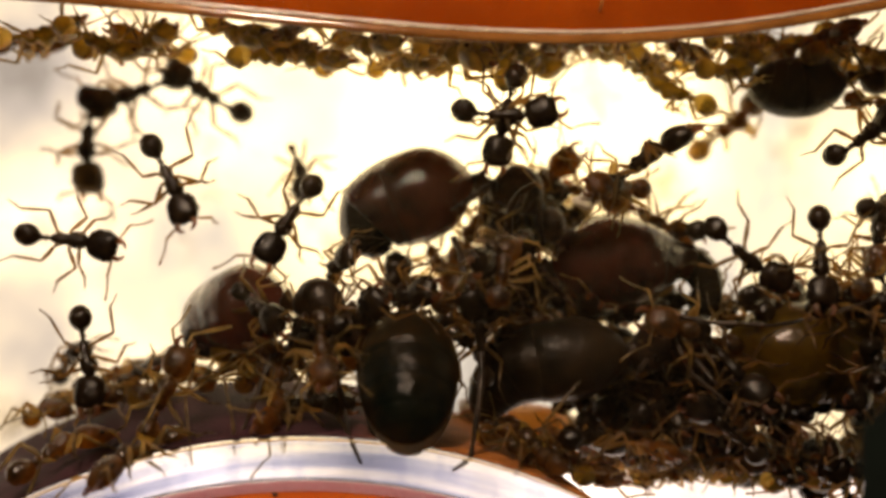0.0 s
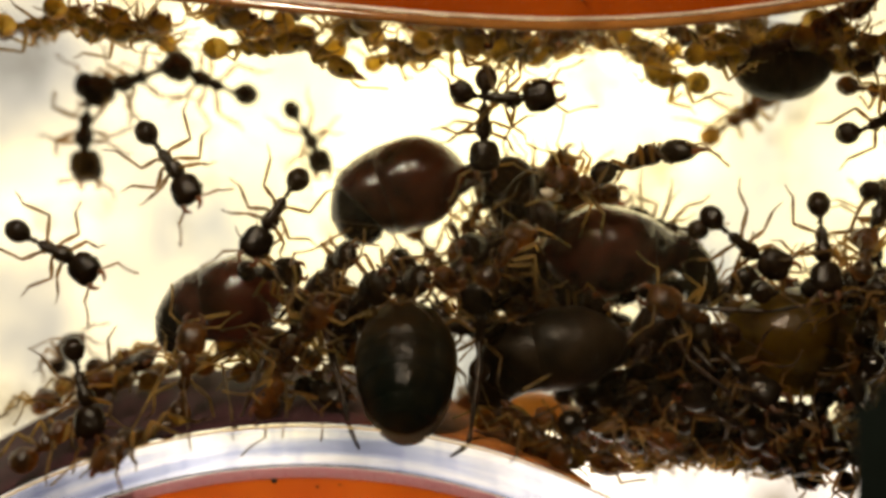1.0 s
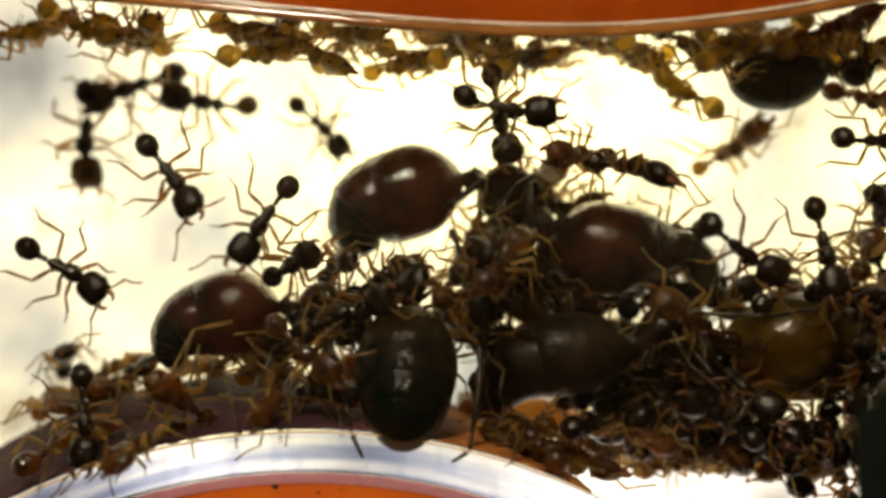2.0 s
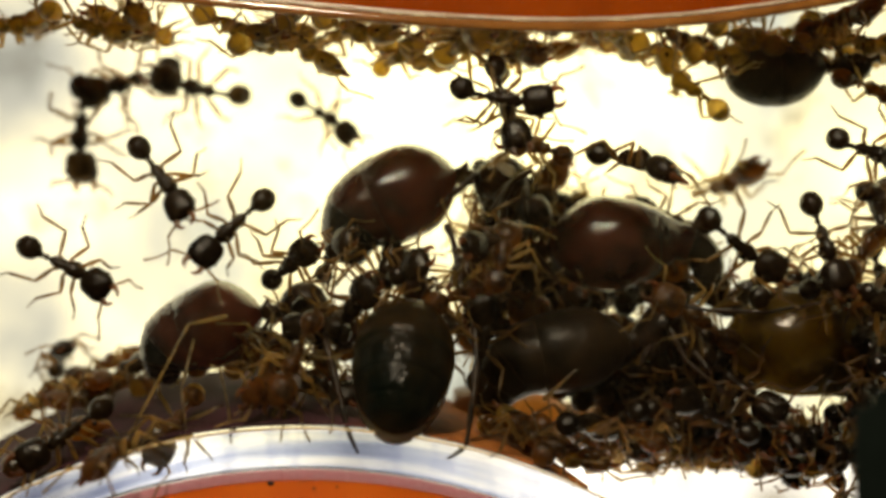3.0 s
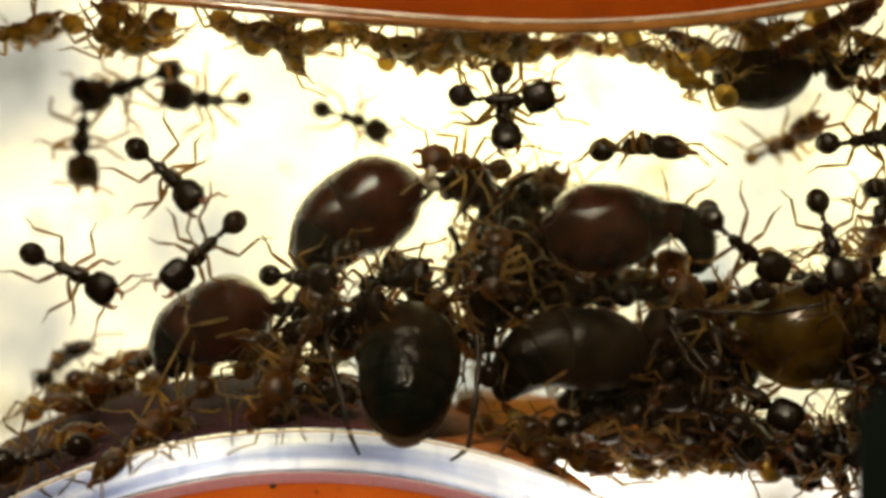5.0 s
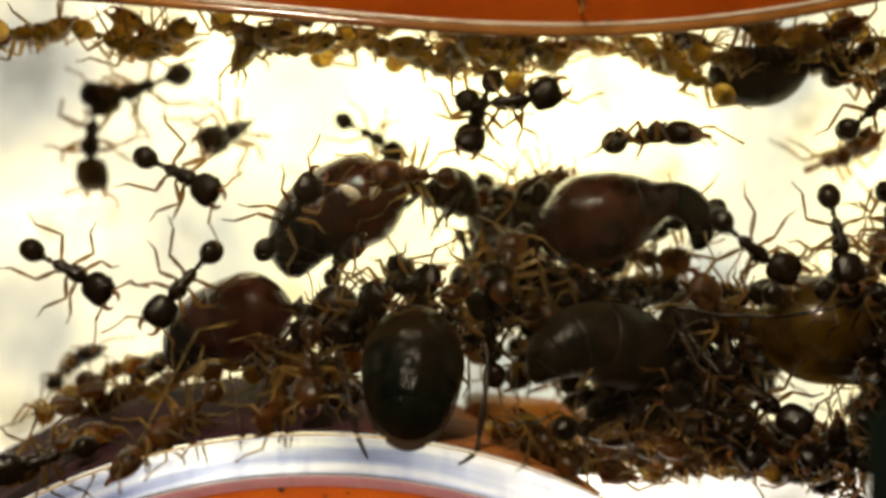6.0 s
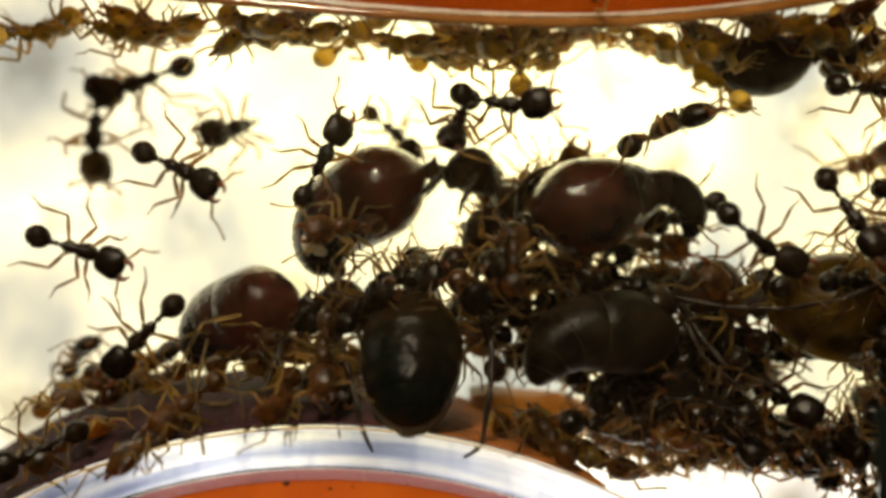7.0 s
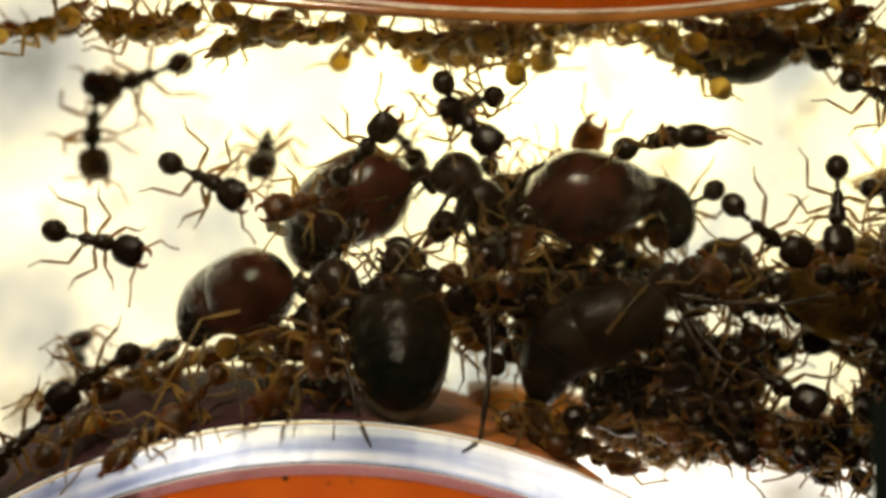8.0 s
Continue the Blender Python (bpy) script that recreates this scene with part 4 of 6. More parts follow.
ant_mass = worker(BROWN_WORKER, crawl(4.07, 11, 3.89, 25, 30, 25), 1.15, 0.8, label="dark brown worker ant behind the queen ants")
ant_below = worker(BROWN_WORKER, crawl(-0.69, 10, 0.16, -60, 30, 25), 1.12, 0.8, label="dark brown worker ant behind the queen ants")
ant_neck = worker(BROWN_WORKER, crawl(1.17, 9.5, 1.64, -115, 30, 25), 1.1, 0.8, label="dark brown worker ant behind the queen ants")

# ---- the crowd: body pose, size ----
roof_crowd = [worker(kind, crawl(*at), size, 1.0, "amber-brown worker ant hanging beneath the orange roof") for kind, at, size in (
    (AMBER_WORKER, (-18.85, 6.95, 10.04, 22.6, 84, -50), 1.13),
    (AMBER_WORKER, (-15.35, 4.36, 9.38, -19.4, 65, -43), 0.98),
    (AMBER_WORKER, (-15.06, 6.62, 9.41, 20.6, 88, -49), 1.09),
    (AMBER_WORKER, (-9.21, 3.35, 9.62, -28.3, 95, 50), 1.1),
    (AMBER_WORKER, (-3.86, 5.15, 9.46, -18.4, 85, 50), 1.06),
    (AMBER_WORKER, (-2.38, 8.04, 8.96, 2, 63, 41), 0.96),
    (AMBER_WORKER, (-0.1, 4.33, 8.95, -17.4, 58, 50), 1.15),
    (BROWN_WORKER, (1.59, 8.1, 9.47, -9.5, 59, 35), 0.95),
    (AMBER_WORKER, (2.36, 4.98, 8.73, 90, 83, -50), 1.05),
    (AMBER_WORKER, (3.62, 7.3, 9.04, -14.4, 55, -50), 1.03),
    (AMBER_WORKER, (8.42, 8.08, 9.33, -21, 93, -50), 1.1),
    (AMBER_WORKER, (10.26, 7, 7.65, 146.9, -69, -48), 1.07),
    (AMBER_WORKER, (12.42, 5.41, 9.32, -6.3, 60, -41), 0.98),
    (AMBER_WORKER, (11.72, 4.47, 8.25, 9.5, 123, -45), 1.02),
    (AMBER_WORKER, (17.13, 7, 9.47, 15.9, 95, -50), 1.14),
    (AMBER_WORKER, (18.87, 6.29, 9.29, -34.7, 100, 50), 1.11),
    (BROWN_WORKER, (19.17, 5.55, 6.99, -15.9, 76, 50), 0.98),
    (AMBER_WORKER, (13.25, 7.86, 10.4, -6.3, 114, -39), 0.99),
    (BROWN_WORKER, (16.36, 6.54, 9.96, 17.4, 118, 50), 1.1),
    (AMBER_WORKER, (-13.62, 7.08, 9.91, -4.3, 76, 50), 0.96),
    (AMBER_WORKER, (-7.68, 3.34, 8.62, 19.4, 108, -50), 1.05),
    (AMBER_WORKER, (-4.96, 7.53, 9.77, 44.8, 59, 50), 1.14),
    (AMBER_WORKER, (-1.74, 7.5, 9.11, -11.2, 99, -50), 1.07),
    (AMBER_WORKER, (6.89, 3.15, 9.18, 172, -110, 50), 1.02),
)]
queen_crowd = [worker(kind, crawl(*at), size, 1.0, "brown worker ant climbing over the queen ants") for kind, at, size in (
    (BLACK_WORKER, (-5.3, 2.98, -3.11, -157.4, 199, -50), 0.95),
    (BLACK_WORKER, (-2.14, 3.88, -1.54, 7.1, -21, 50), 1.06),
    (BLACK_WORKER, (-3.76, 2.97, -2.7, 54.5, -17, 50), 1.1),
    (BROWN_WORKER, (0.87, 4.31, -1.61, 10.6, 23, -50), 1.11),
    (BROWN_WORKER, (2.15, 1.56, -0.44, 79.4, -4, -50), 1.03),
    (BLACK_WORKER, (2.2, 2.64, 0.38, -151.4, 178, 50), 1.07),
)]
floor_crowd = [worker(kind, crawl(*at), size, 1.0, "brown worker ant in the dense crowd near the floor") for kind, at, size in (
    (BROWN_WORKER, (3.47, 2.34, -7.57, 151.9, 76, -50), 1.05),
    (BLACK_WORKER, (5.82, 1.93, -7.28, -23.2, -105, -50), 1.11),
    (BROWN_WORKER, (8.34, 5.44, -8.16, 7.1, -93, 50), 1),
    (BLACK_WORKER, (11.64, 10.49, -9.07, -14.9, 66, -50), 1.03),
    (BROWN_WORKER, (10.03, 7.62, -7.14, 22.4, -110, 46), 1.06),
    (TWO_TONE_WORKER, (12.91, 6.16, -7.33, -45, -88, 49), 1.07),
    (BROWN_WORKER, (15.77, 6.69, -8.99, 8.1, 57, -50), 1.03),
    (TWO_TONE_WORKER, (18.14, 7.75, -8.77, -8.1, 65, -50), 1.11),
    (BROWN_WORKER, (19.37, 9.07, -9.04, -12.1, 72, -50), 1.08),
    (BLACK_WORKER, (10.21, 7.55, -7.32, -130.6, 89, 43), 0.99),
    (BROWN_WORKER, (14.20, 5.54, -8.55, 8.1, 58, -50), 1),
    (BROWN_WORKER, (17.8, 3.39, -0.21, 45, -58, -47), 0.97),
    (BLACK_WORKER, (17.44, 1.69, -3.67, 63.4, -80, -47), 0.99),
    (BROWN_WORKER, (7.53, 7.75, -8.77, 164.1, -102, 50), 1.12),
    (BROWN_WORKER, (12.32, 6.06, -8.95, 9.5, 93, 45), 0.99),
)]
left_crowd = [worker(kind, crawl(*at), size, 1.0, "brown worker ant on the plum-dark nest floor") for kind, at, size in (
    (BROWN_WORKER, (-12.39, 0.6, -7.82, -160.3, 97, 50), 1.14),
    (BROWN_WORKER, (-16.08, 1.91, -7.91, 30.3, -72, -50), 1.14),
    (TWO_TONE_WORKER, (-18.96, 9, -7.18, 24.4, -103, 50), 1.01),
    (BROWN_WORKER, (-16.41, 11, -5.79, 19.7, -98, -47), 0.98),
    (BLACK_WORKER, (-18.77, 12, -5.13, 39.8, -105, 45), 1),
    (BROWN_WORKER, (-7.11, 2.2, -5.72, -86.9, -76, 50), 0.96),
    (BLACK_WORKER, (-5.61, 3.6, -6.08, 9.5, -67, 50), 0.97),
    (BLACK_WORKER, (-14.58, 9, -5.52, 23.2, -69, 50), 0.95),
    (TWO_TONE_WORKER, (-8.37, 6, -5.11, 26.6, -128, 50), 1.04),
    (TWO_TONE_WORKER, (-6.74, 5, -4.4, 146.3, 110, 50), 1.12),
    (BROWN_WORKER, (-5.21, 7, -5.21, 51.3, -127, -50), 0.98),
    (TWO_TONE_WORKER, (-9.33, 8, -4.91, -38.7, -58, -50), 1.14),
    (BROWN_WORKER, (-17.6, 10, -6.6, 15, -95, 40), 1.08),
    (BROWN_WORKER, (-15.2, 10.5, -6.4, -160, 95, 40), 1.1),
    (TWO_TONE_WORKER, (-13.3, 10, -5.9, 24, -85, -40), 1.08),
    (BROWN_WORKER, (-10.4, 9, -5.1, 30, -110, 40), 1.08),
)]
deep_crowd = [worker(kind, crawl(*at), size, 1.0, "black-brown worker ant deep in the dense cluster") for kind, at, size in (
    (BLACK_WORKER, (7.03, 9.72, -8.50, -65.1, 122, -50), 1.04),
    (BLACK_WORKER, (11.46, 8.32, -7.1, 80.5, 60, -50), 1.03),
    (BLACK_WORKER, (8.39, 9.92, -4.74, -18.4, 85, 21), 0.96),
    (BLACK_WORKER, (10.57, 7.91, -4.4, 29.4, 20, -50), 1.02),
    (BLACK_WORKER, (10.21, 8.45, -5.26, 147.8, 13, -48), 1.06),
    (BLACK_WORKER, (13.8, 10.06, -5.22, -110.3, 190, -50), 1.14),
    (BLACK_WORKER, (9.25, 11.98, -4.63, -45.7, 58, -40), 1.05),
    (BLACK_WORKER, (20.5, 10.9, -4.82, -5.3, -44, -50), 1.13),
    (BLACK_WORKER, (14.37, 9.5, -9.53, -95.4, -7, -50), 1.08),
    (BLACK_WORKER, (18.17, 8.69, -8.55, -0.5, -112, -32), 0.97),
    (BLACK_WORKER, (20.29, 9.22, -5.94, 54.8, -19, 50), 1.01),
    (BLACK_WORKER, (3.43, 6.68, -3.9, -26.8, -1, -50), 1.06),
    (BLACK_WORKER, (19.36, 9.31, -8.57, 49.7, 137, -50), 1.1),
    (BLACK_WORKER, (9.74, 11.2, -3.9, 169.8, -81, 0), 1.01),
    (BLACK_WORKER, (3.9, 8.04, -4.59, -145.9, 78, -50), 1.12),
    (BLACK_WORKER, (12.81, 7.07, -8.50, 12.5, -168, 50), 1.05),
    (BLACK_WORKER, (18.2, 10.29, -5.13, -23.8, -75, -47), 1.05),
    (BLACK_WORKER, (12.02, 9.19, -8.66, -147.9, 134, -50), 1.01),
    (BLACK_WORKER, (17.48, 7.11, -4.07, -175.3, 4, 0), 0.98),
    (BLACK_WORKER, (11.86, 8.07, -6.1, 61.3, -85, -50), 1.13),
    (BLACK_WORKER, (13.71, 11.8, -6.29, 3.2, -5, 0), 0.98),
    (BLACK_WORKER, (3.99, 8.62, -4.65, -169.5, 203, -27), 1.01),
    (BLACK_WORKER, (8.51, 6.71, -5.46, 17.9, 51, 34), 1.13),
    (BLACK_WORKER, (10.69, 11.82, -8.68, -132.6, -171, -50), 1),
    (BLACK_WORKER, (11.8, 6.81, -7.19, 25.5, 84, -31), 1.03),
    (BLACK_WORKER, (15.76, 6.53, -9.04, -148.6, -113, 50), 1.07),
    (BLACK_WORKER, (7.28, 9.21, -4.88, -145.3, -70, -35), 0.96),
    (BLACK_WORKER, (4.34, 11.17, -5.18, -19.6, 11, -35), 1.14),
    (BLACK_WORKER, (5.87, 7.39, -4.58, 54.4, 60, -47), 0.96),
    (BLACK_WORKER, (13.6, 10.02, -8.61, -13.3, 179, 0), 0.96),
    (BLACK_WORKER, (13.03, 8.94, -5.34, 49.4, 47, 50), 1.12),
    (BLACK_WORKER, (20.64, 9.96, -4.26, 161.5, 198, -35), 0.95),
    (BLACK_WORKER, (14.31, 8.4, -4.93, -6.8, 57, -36), 1.04),
    (BLACK_WORKER, (9.08, 6.85, -8.52, -171.1, -125, 41), 1.01),
    (BLACK_WORKER, (11.42, 7.41, -4.67, 155.3, 13, 39), 1.05),
    (BLACK_WORKER, (15.96, 7.91, -9.46, -71.5, 170, 50), 0.99),
    (BLACK_WORKER, (10.31, 8.1, -5.36, -145.9, -44, -50), 1.14),
    (BLACK_WORKER, (12.31, 7.99, -5.03, -34, -84, -50), 1.02),
    (BLACK_WORKER, (5.57, 10.21, -5.55, 128.5, -46, -50), 1.09),
    (BLACK_WORKER, (6.41, 8.69, -6.87, -4.2, 21, 50), 1.05),
    (BLACK_WORKER, (7.11, 7.17, -6.66, 21.8, 4, -50), 1.05),
    (BLACK_WORKER, (8.12, 8.15, -6.8, -4.2, 194, -50), 1.15),
    (BLACK_WORKER, (9.28, 9.83, -6.98, 21.8, 24, -50), 1.01),
    (BLACK_WORKER, (9.6, 6.51, -6.6, -4.2, -9, -50), 1.06),
    (BLACK_WORKER, (9.24, 11.24, -6.02, -33.7, 181, -50), 1.05),
    (BLACK_WORKER, (9.49, 7.07, -6.24, -38.7, -52, 50), 0.99),
    (BLACK_WORKER, (10.23, 7.65, -5.98, 30.3, 186, -50), 1.08),
    (BLACK_WORKER, (11.58, 9.88, -5.88, -38.7, -13, 50), 1.04),
    (BLACK_WORKER, (12.55, 11.28, -6.71, -33.7, 15, 49), 0.99),
    (BLACK_WORKER, (13.02, 9.12, -6.14, 35, -40, -50), 1.1),
    (BLACK_WORKER, (13.12, 6.76, -5.57, -33.7, -37, -50), 1.1),
)]
roof_crowd_behind = [worker(kind, crawl(*at), size, 1.0, "amber-brown worker ant deep beneath the orange roof") for kind, at, size in (
    (AMBER_WORKER, (1.84, 6.94, 9.63, 172.1, -66, -50), 1.09),
    (BROWN_WORKER, (5.97, 8.45, 10.29, -178.7, -61, -44), 1.07),
    (BROWN_WORKER, (-7.72, 7.13, 10.27, 15.3, 121, 44), 1.09),
    (AMBER_WORKER, (-8.06, 6.61, 9.58, 3.2, 116, -48), 1.02),
    (BROWN_WORKER, (3.68, 9.35, 9.84, -4.3, 104, -50), 0.99),
    (BROWN_WORKER, (7.93, 11.05, 10.05, 176, -99, 41), 1.04),
    (AMBER_WORKER, (-13.56, 7.98, 9.81, 162.3, -64, 36), 0.99),
    (AMBER_WORKER, (2.35, 6.06, 9.16, -177.6, -84, 38), 1),
    (BROWN_WORKER, (10.39, 7.59, 9.87, -11, 99, -50), 1.12),
    (BROWN_WORKER, (-20.88, 11.96, 10.48, 10.1, 121, -46), 0.96),
    (AMBER_WORKER, (10.17, 11.3, 9.8, 170.6, -115, 35), 0.99),
    (BROWN_WORKER, (-0.27, 10.86, 10.43, 162.7, -115, -46), 1.14),
    (BROWN_WORKER, (16.86, 10.83, 9.37, -165.2, -89, -50), 1.15),
    (AMBER_WORKER, (15.88, 8.6, 10.23, -168.5, -63, -50), 1.11),
    (AMBER_WORKER, (16.57, 11.68, 9.43, -2.6, 94, -39), 1.13),
    (AMBER_WORKER, (16.8, 6.68, 8.74, -18, 88, -45), 0.96),
    (AMBER_WORKER, (19.63, 11.2, 9.42, 10.9, 104, -50), 1.13),
)]
middle_crowd = [worker(kind, crawl(*at), size, 1.0, "brown worker ant packed behind the queen ants") for kind, at, size in (
    (BROWN_WORKER, (5.71, 8.55, -1.46, 76.7, -75, -50), 0.96),
    (BROWN_WORKER, (3.93, 10.58, -1.83, 144.1, 184, 38), 1.12),
    (BLACK_WORKER, (10.1, 8.67, 1.14, -168.1, 186, -37), 1.03),
    (BLACK_WORKER, (2.76, 9.37, 2.55, -157.5, 67, -45), 0.95),
    (BROWN_WORKER, (3.61, 8.8, 1.94, -134.3, 18, 37), 0.97),
    (BROWN_WORKER, (5.73, 10.34, 1.89, -24.8, 1, -45), 1.08),
    (BLACK_WORKER, (6.95, 8.34, -1.13, -118.8, -70, -43), 1),
    (BROWN_WORKER, (6.78, 11.48, 0.56, -10.7, 22, 33), 1.04),
    (BLACK_WORKER, (2.59, 10.43, -0.44, 115.2, -80, 50), 1.13),
    (BROWN_WORKER, (4.68, 11.26, -1.8, -85.2, 43, 50), 1.07),
    (BLACK_WORKER, (4.06, 9.72, 1.73, -26.5, 69, 38), 1.06),
    (BLACK_WORKER, (7.32, 10.02, -1, -71, 24, -50), 1.1),
    (BLACK_WORKER, (2.42, 11.03, 0.23, -135.3, 5, -49), 1.02),
    (BLACK_WORKER, (4.63, 9.43, -1.29, 173.4, -42, -23), 0.99),
)]
end_crowd = [worker(kind, crawl(*at), size, 1.0, "black-brown worker ant beside the dark end block") for kind, at, size in (
    (BLACK_WORKER, (19.06, 6.12, 1.16, 57.3, -73, -48), 1.02),
    (BLACK_WORKER, (18.2, 6, -1.98, -146.3, 202, -50), 1.09),
    (BLACK_WORKER, (19.09, 7.11, -4.2, -170.5, -5, -50), 1.03),
    (BLACK_WORKER, (18.78, 7.51, -5.43, 155.2, 24, 50), 1.14),
    (BLACK_WORKER, (19.63, 7.57, 2.61, 15.9, 79, -50), 1.03),
    (BLACK_WORKER, (19.46, 5.85, -1.35, -80.5, 21, 46), 1.07),
    (BLACK_WORKER, (14.48, 5.68, -1.81, 13.7, 198, -50), 1.07),
    (BLACK_WORKER, (6.58, 9, -1.83, -17.1, 4, 50), 0.96),
    (BLACK_WORKER, (8.23, 9, -1.76, 12.1, 51, -50), 1.13),
    (BLACK_WORKER, (9.47, 8.5, -2.14, 12.1, 17, -50), 1.11),
    (BLACK_WORKER, (4.55, 8.5, -1.81, 151.4, 12, -50), 1.11),
    (BLACK_WORKER, (16.12, 3, -1.63, 8.1, 16, -50), 0.96),
    (BLACK_WORKER, (17.66, 3, -1.63, -18.4, -48, 50), 1.11),
    (BLACK_WORKER, (17.96, 3, -4.24, -41.6, -37, -50), 1.06),
    (BLACK_WORKER, (13.74, 7.24, -2.86, 166, -65, -50), 1.02),
    (BLACK_WORKER, (17.49, 2.5, -8.56, -161.6, -156, -50), 1.12),
    (BLACK_WORKER, (18.2, 3, -8.63, 76, -172, -50), 1.05),
    (BLACK_WORKER, (18.1, 7.61, -1.97, 4.1, -12, 50), 1.04),
    (BLACK_WORKER, (17.02, 8.96, -2.63, -52.2, -17, -38), 0.99),
    (BLACK_WORKER, (17.39, 7.88, -2.4, -13.8, 7, -50), 1),
    (BLACK_WORKER, (18.27, 6.33, -2.51, -55.4, 82, -50), 1.12),
    (BLACK_WORKER, (18.4, 4.75, -2.27, -15.5, -38, 50), 0.98),
    (BLACK_WORKER, (19.11, 4.86, -2.76, -11.3, -8, 50), 1.08),
)]
cluster_crowd = [worker(kind, crawl(*at), size, 1.0, "dark worker ant wedged between the queen ants") for kind, at, size in (
    (BLACK_WORKER, (-2.71, 6.19, -1.2, 66.2, 4, -50), 1.09),
    (BLACK_WORKER, (2.29, 8.27, -2.4, -155.1, -21, 50), 1.06),
    (BLACK_WORKER, (6.5, 8.78, -1.81, 1.4, 23, -39), 1.11),
    (BROWN_WORKER, (2.31, 7.37, -2.49, -18.5, 10, 49), 1.14),
    (BLACK_WORKER, (-1.86, 5.57, -4.39, 38.6, -4, -47), 1.03),
    (BLACK_WORKER, (2.21, 6.27, -2.43, -176.6, 4, 45), 1.05),
    (BLACK_WORKER, (5.65, 6.83, -2.7, 50.8, 178, 50), 1.07),
    (BLACK_WORKER, (0.54, 6.15, -3.45, 142.1, -14, -50), 1.11),
    (BLACK_WORKER, (-5.15, 6.41, -0.61, 60.3, -57, 46), 0.97),
    (BLACK_WORKER, (-5.49, 6.02, -3.36, -23.2, 177, -50), 1.02),
    (BLACK_WORKER, (-5.39, 6.89, -4.05, 107.4, 14, 49), 1.06),
)]
behind_crowd = [worker(BLACK_WORKER, crawl(*at), size, 1.0, "dark worker ant packed deep behind the queen ants") for at, size in (
    ((10.2, 9.6, -1.7, -10, 30, 20), 1.2),
    ((1.9, 10.6, 2.5, -70, 40, 30), 1.1),
    ((3.5, 10.2, 2.9, 15, 140, -30), 1.1),
    ((5.0, 10.0, 2.5, 170, 20, 35), 1.1),
    ((3.0, 9.0, 0.2, 120, -20, 35), 1.12),
    ((4.2, 9.5, -0.9, 10, 60, -40), 1.1),
    ((4.6, 10.2, 1.2, -140, 10, 30), 1.1),
    ((2.0, 10.0, -1.4, 75, 190, 20), 1.05),
    ((12.6, 8.4, -2.2, 25, 20, 40), 1.05),
    ((8.0, 8.6, -6.3, 10, -80, 30), 1.1),
    ((9.9, 8.8, -7.7, -20, -100, 20), 1.12),
    ((11.9, 8.4, -8.0, 150, 100, 40), 1.1),
    ((8.6, 9.6, -8.3, -160, 80, 30), 1.05),
    ((15.4, 8.2, -8.90, 15, -110, 20), 1.1),
)]
rim_crowd = [worker(kind, crawl(*at), size, 1.0, "amber-brown worker ant along the lower rim of the crowd") for kind, at, size in (
    (TWO_TONE_WORKER, (7.04, 11.50, -9.07, 4.9, 128, 50), 0.98),
    (AMBER_WORKER, (8.51, 10.79, -9.20, 3.5, 66, 50), 1.01),
    (TWO_TONE_WORKER, (9.56, 9.38, -9.11, 23.3, 108, 50), 1.08),
    (BROWN_WORKER, (11.20, 10.11, -9.14, 5.8, 62, -50), 1.04),
    (AMBER_WORKER, (12.23, 8.92, -9.17, 3, 98, -50), 1.04),
    (BROWN_WORKER, (14.35, 11.50, -9.25, 27, 96, 50), 1.01),
    (TWO_TONE_WORKER, (15.14, 9.53, -9.18, 4.9, 77, 50), 1.14),
    (AMBER_WORKER, (17.23, 11.50, -9.33, 3.5, 102, -50), 1.13),
)]
low_rim = [worker(kind, crawl(*at), size, 1.0, "amber-brown worker ant hanging at the lower rim of the crowd") for kind, at, size in (
    (BROWN_WORKER, (7.6, 7.5, -9.1, 160, -110, 40), 1.05),
    (TWO_TONE_WORKER, (10.6, 8.0, -9.7, 20, 80, 30), 1.08),
    (AMBER_WORKER, (13.0, 7.0, -9.6, 175, -90, -35), 1.05),
    (AMBER_WORKER, (15.2, 6.5, -9.4, -15, 100, 40), 1.1),
    (BLACK_WORKER, (16.9, 4.5, -9.3, 120, -120, 30), 1.05),
    (TWO_TONE_WORKER, (2.9, 2.6, -7.75, -20, 75, 30), 1.0),
    (AMBER_WORKER, (4.3, 2.8, -8.15, 150, -95, -35), 1.02),
    (BROWN_WORKER, (5.4, 3.2, -8.35, -35, 80, 40), 1.05),
)]
LARVA = larva_mesh()
grub_a = tagged(new("larva", LARVA), "small pale whitish larva carried by a worker ant", "larva", "brood of the colony")
grub_a.matrix_basis = crawl(5.79, 3.2, 2.8, 30, 0, 0)
grub_b = tagged(new("larva", LARVA), "small pale whitish larva carried by a worker ant", "larva", "brood of the colony")
grub_b.matrix_basis = crawl(5.58, 3.4, 2.45, -20, 0, 0)


# ---- movement ----
def stride(ant, swing, period, held=()):
    """Legs step in two alternating sets of three; head and antennae feel about."""
    steps = max(2, int(8.0 / period))
    legs = [ob for ob in ant.children if ob.name.startswith("leg") and ob not in held]
    for i, leg in enumerate(legs):
        home = leg.matrix_basis.copy()
        sign = 1 if (i % 3 + i // 3) % 2 else -1
        side = 1 if i < 3 else -1
        rows = []
        for k in range(steps + 1):
            s = swing * sign * (1 if k % 2 else -1) * random.uniform(0.4, 1.0)
            rows.append((8.0 * k / steps, home @ pose(0, 0, 0, side * max(0.0, s) * 0.5, 0, s)))
        walk(leg, rows)
    for ob in ant.children:
        if ob.name.startswith("head"):
            for feeler in ob.children:
                if feeler.name.startswith("antenna"):
                    home = feeler.matrix_basis.copy()
                    walk(feeler, [(8.0 * k / 14, home @ pose(0, 0, 0, 0, random.uniform(-14, 14), random.uniform(-16, 16))) for k in range(15)])


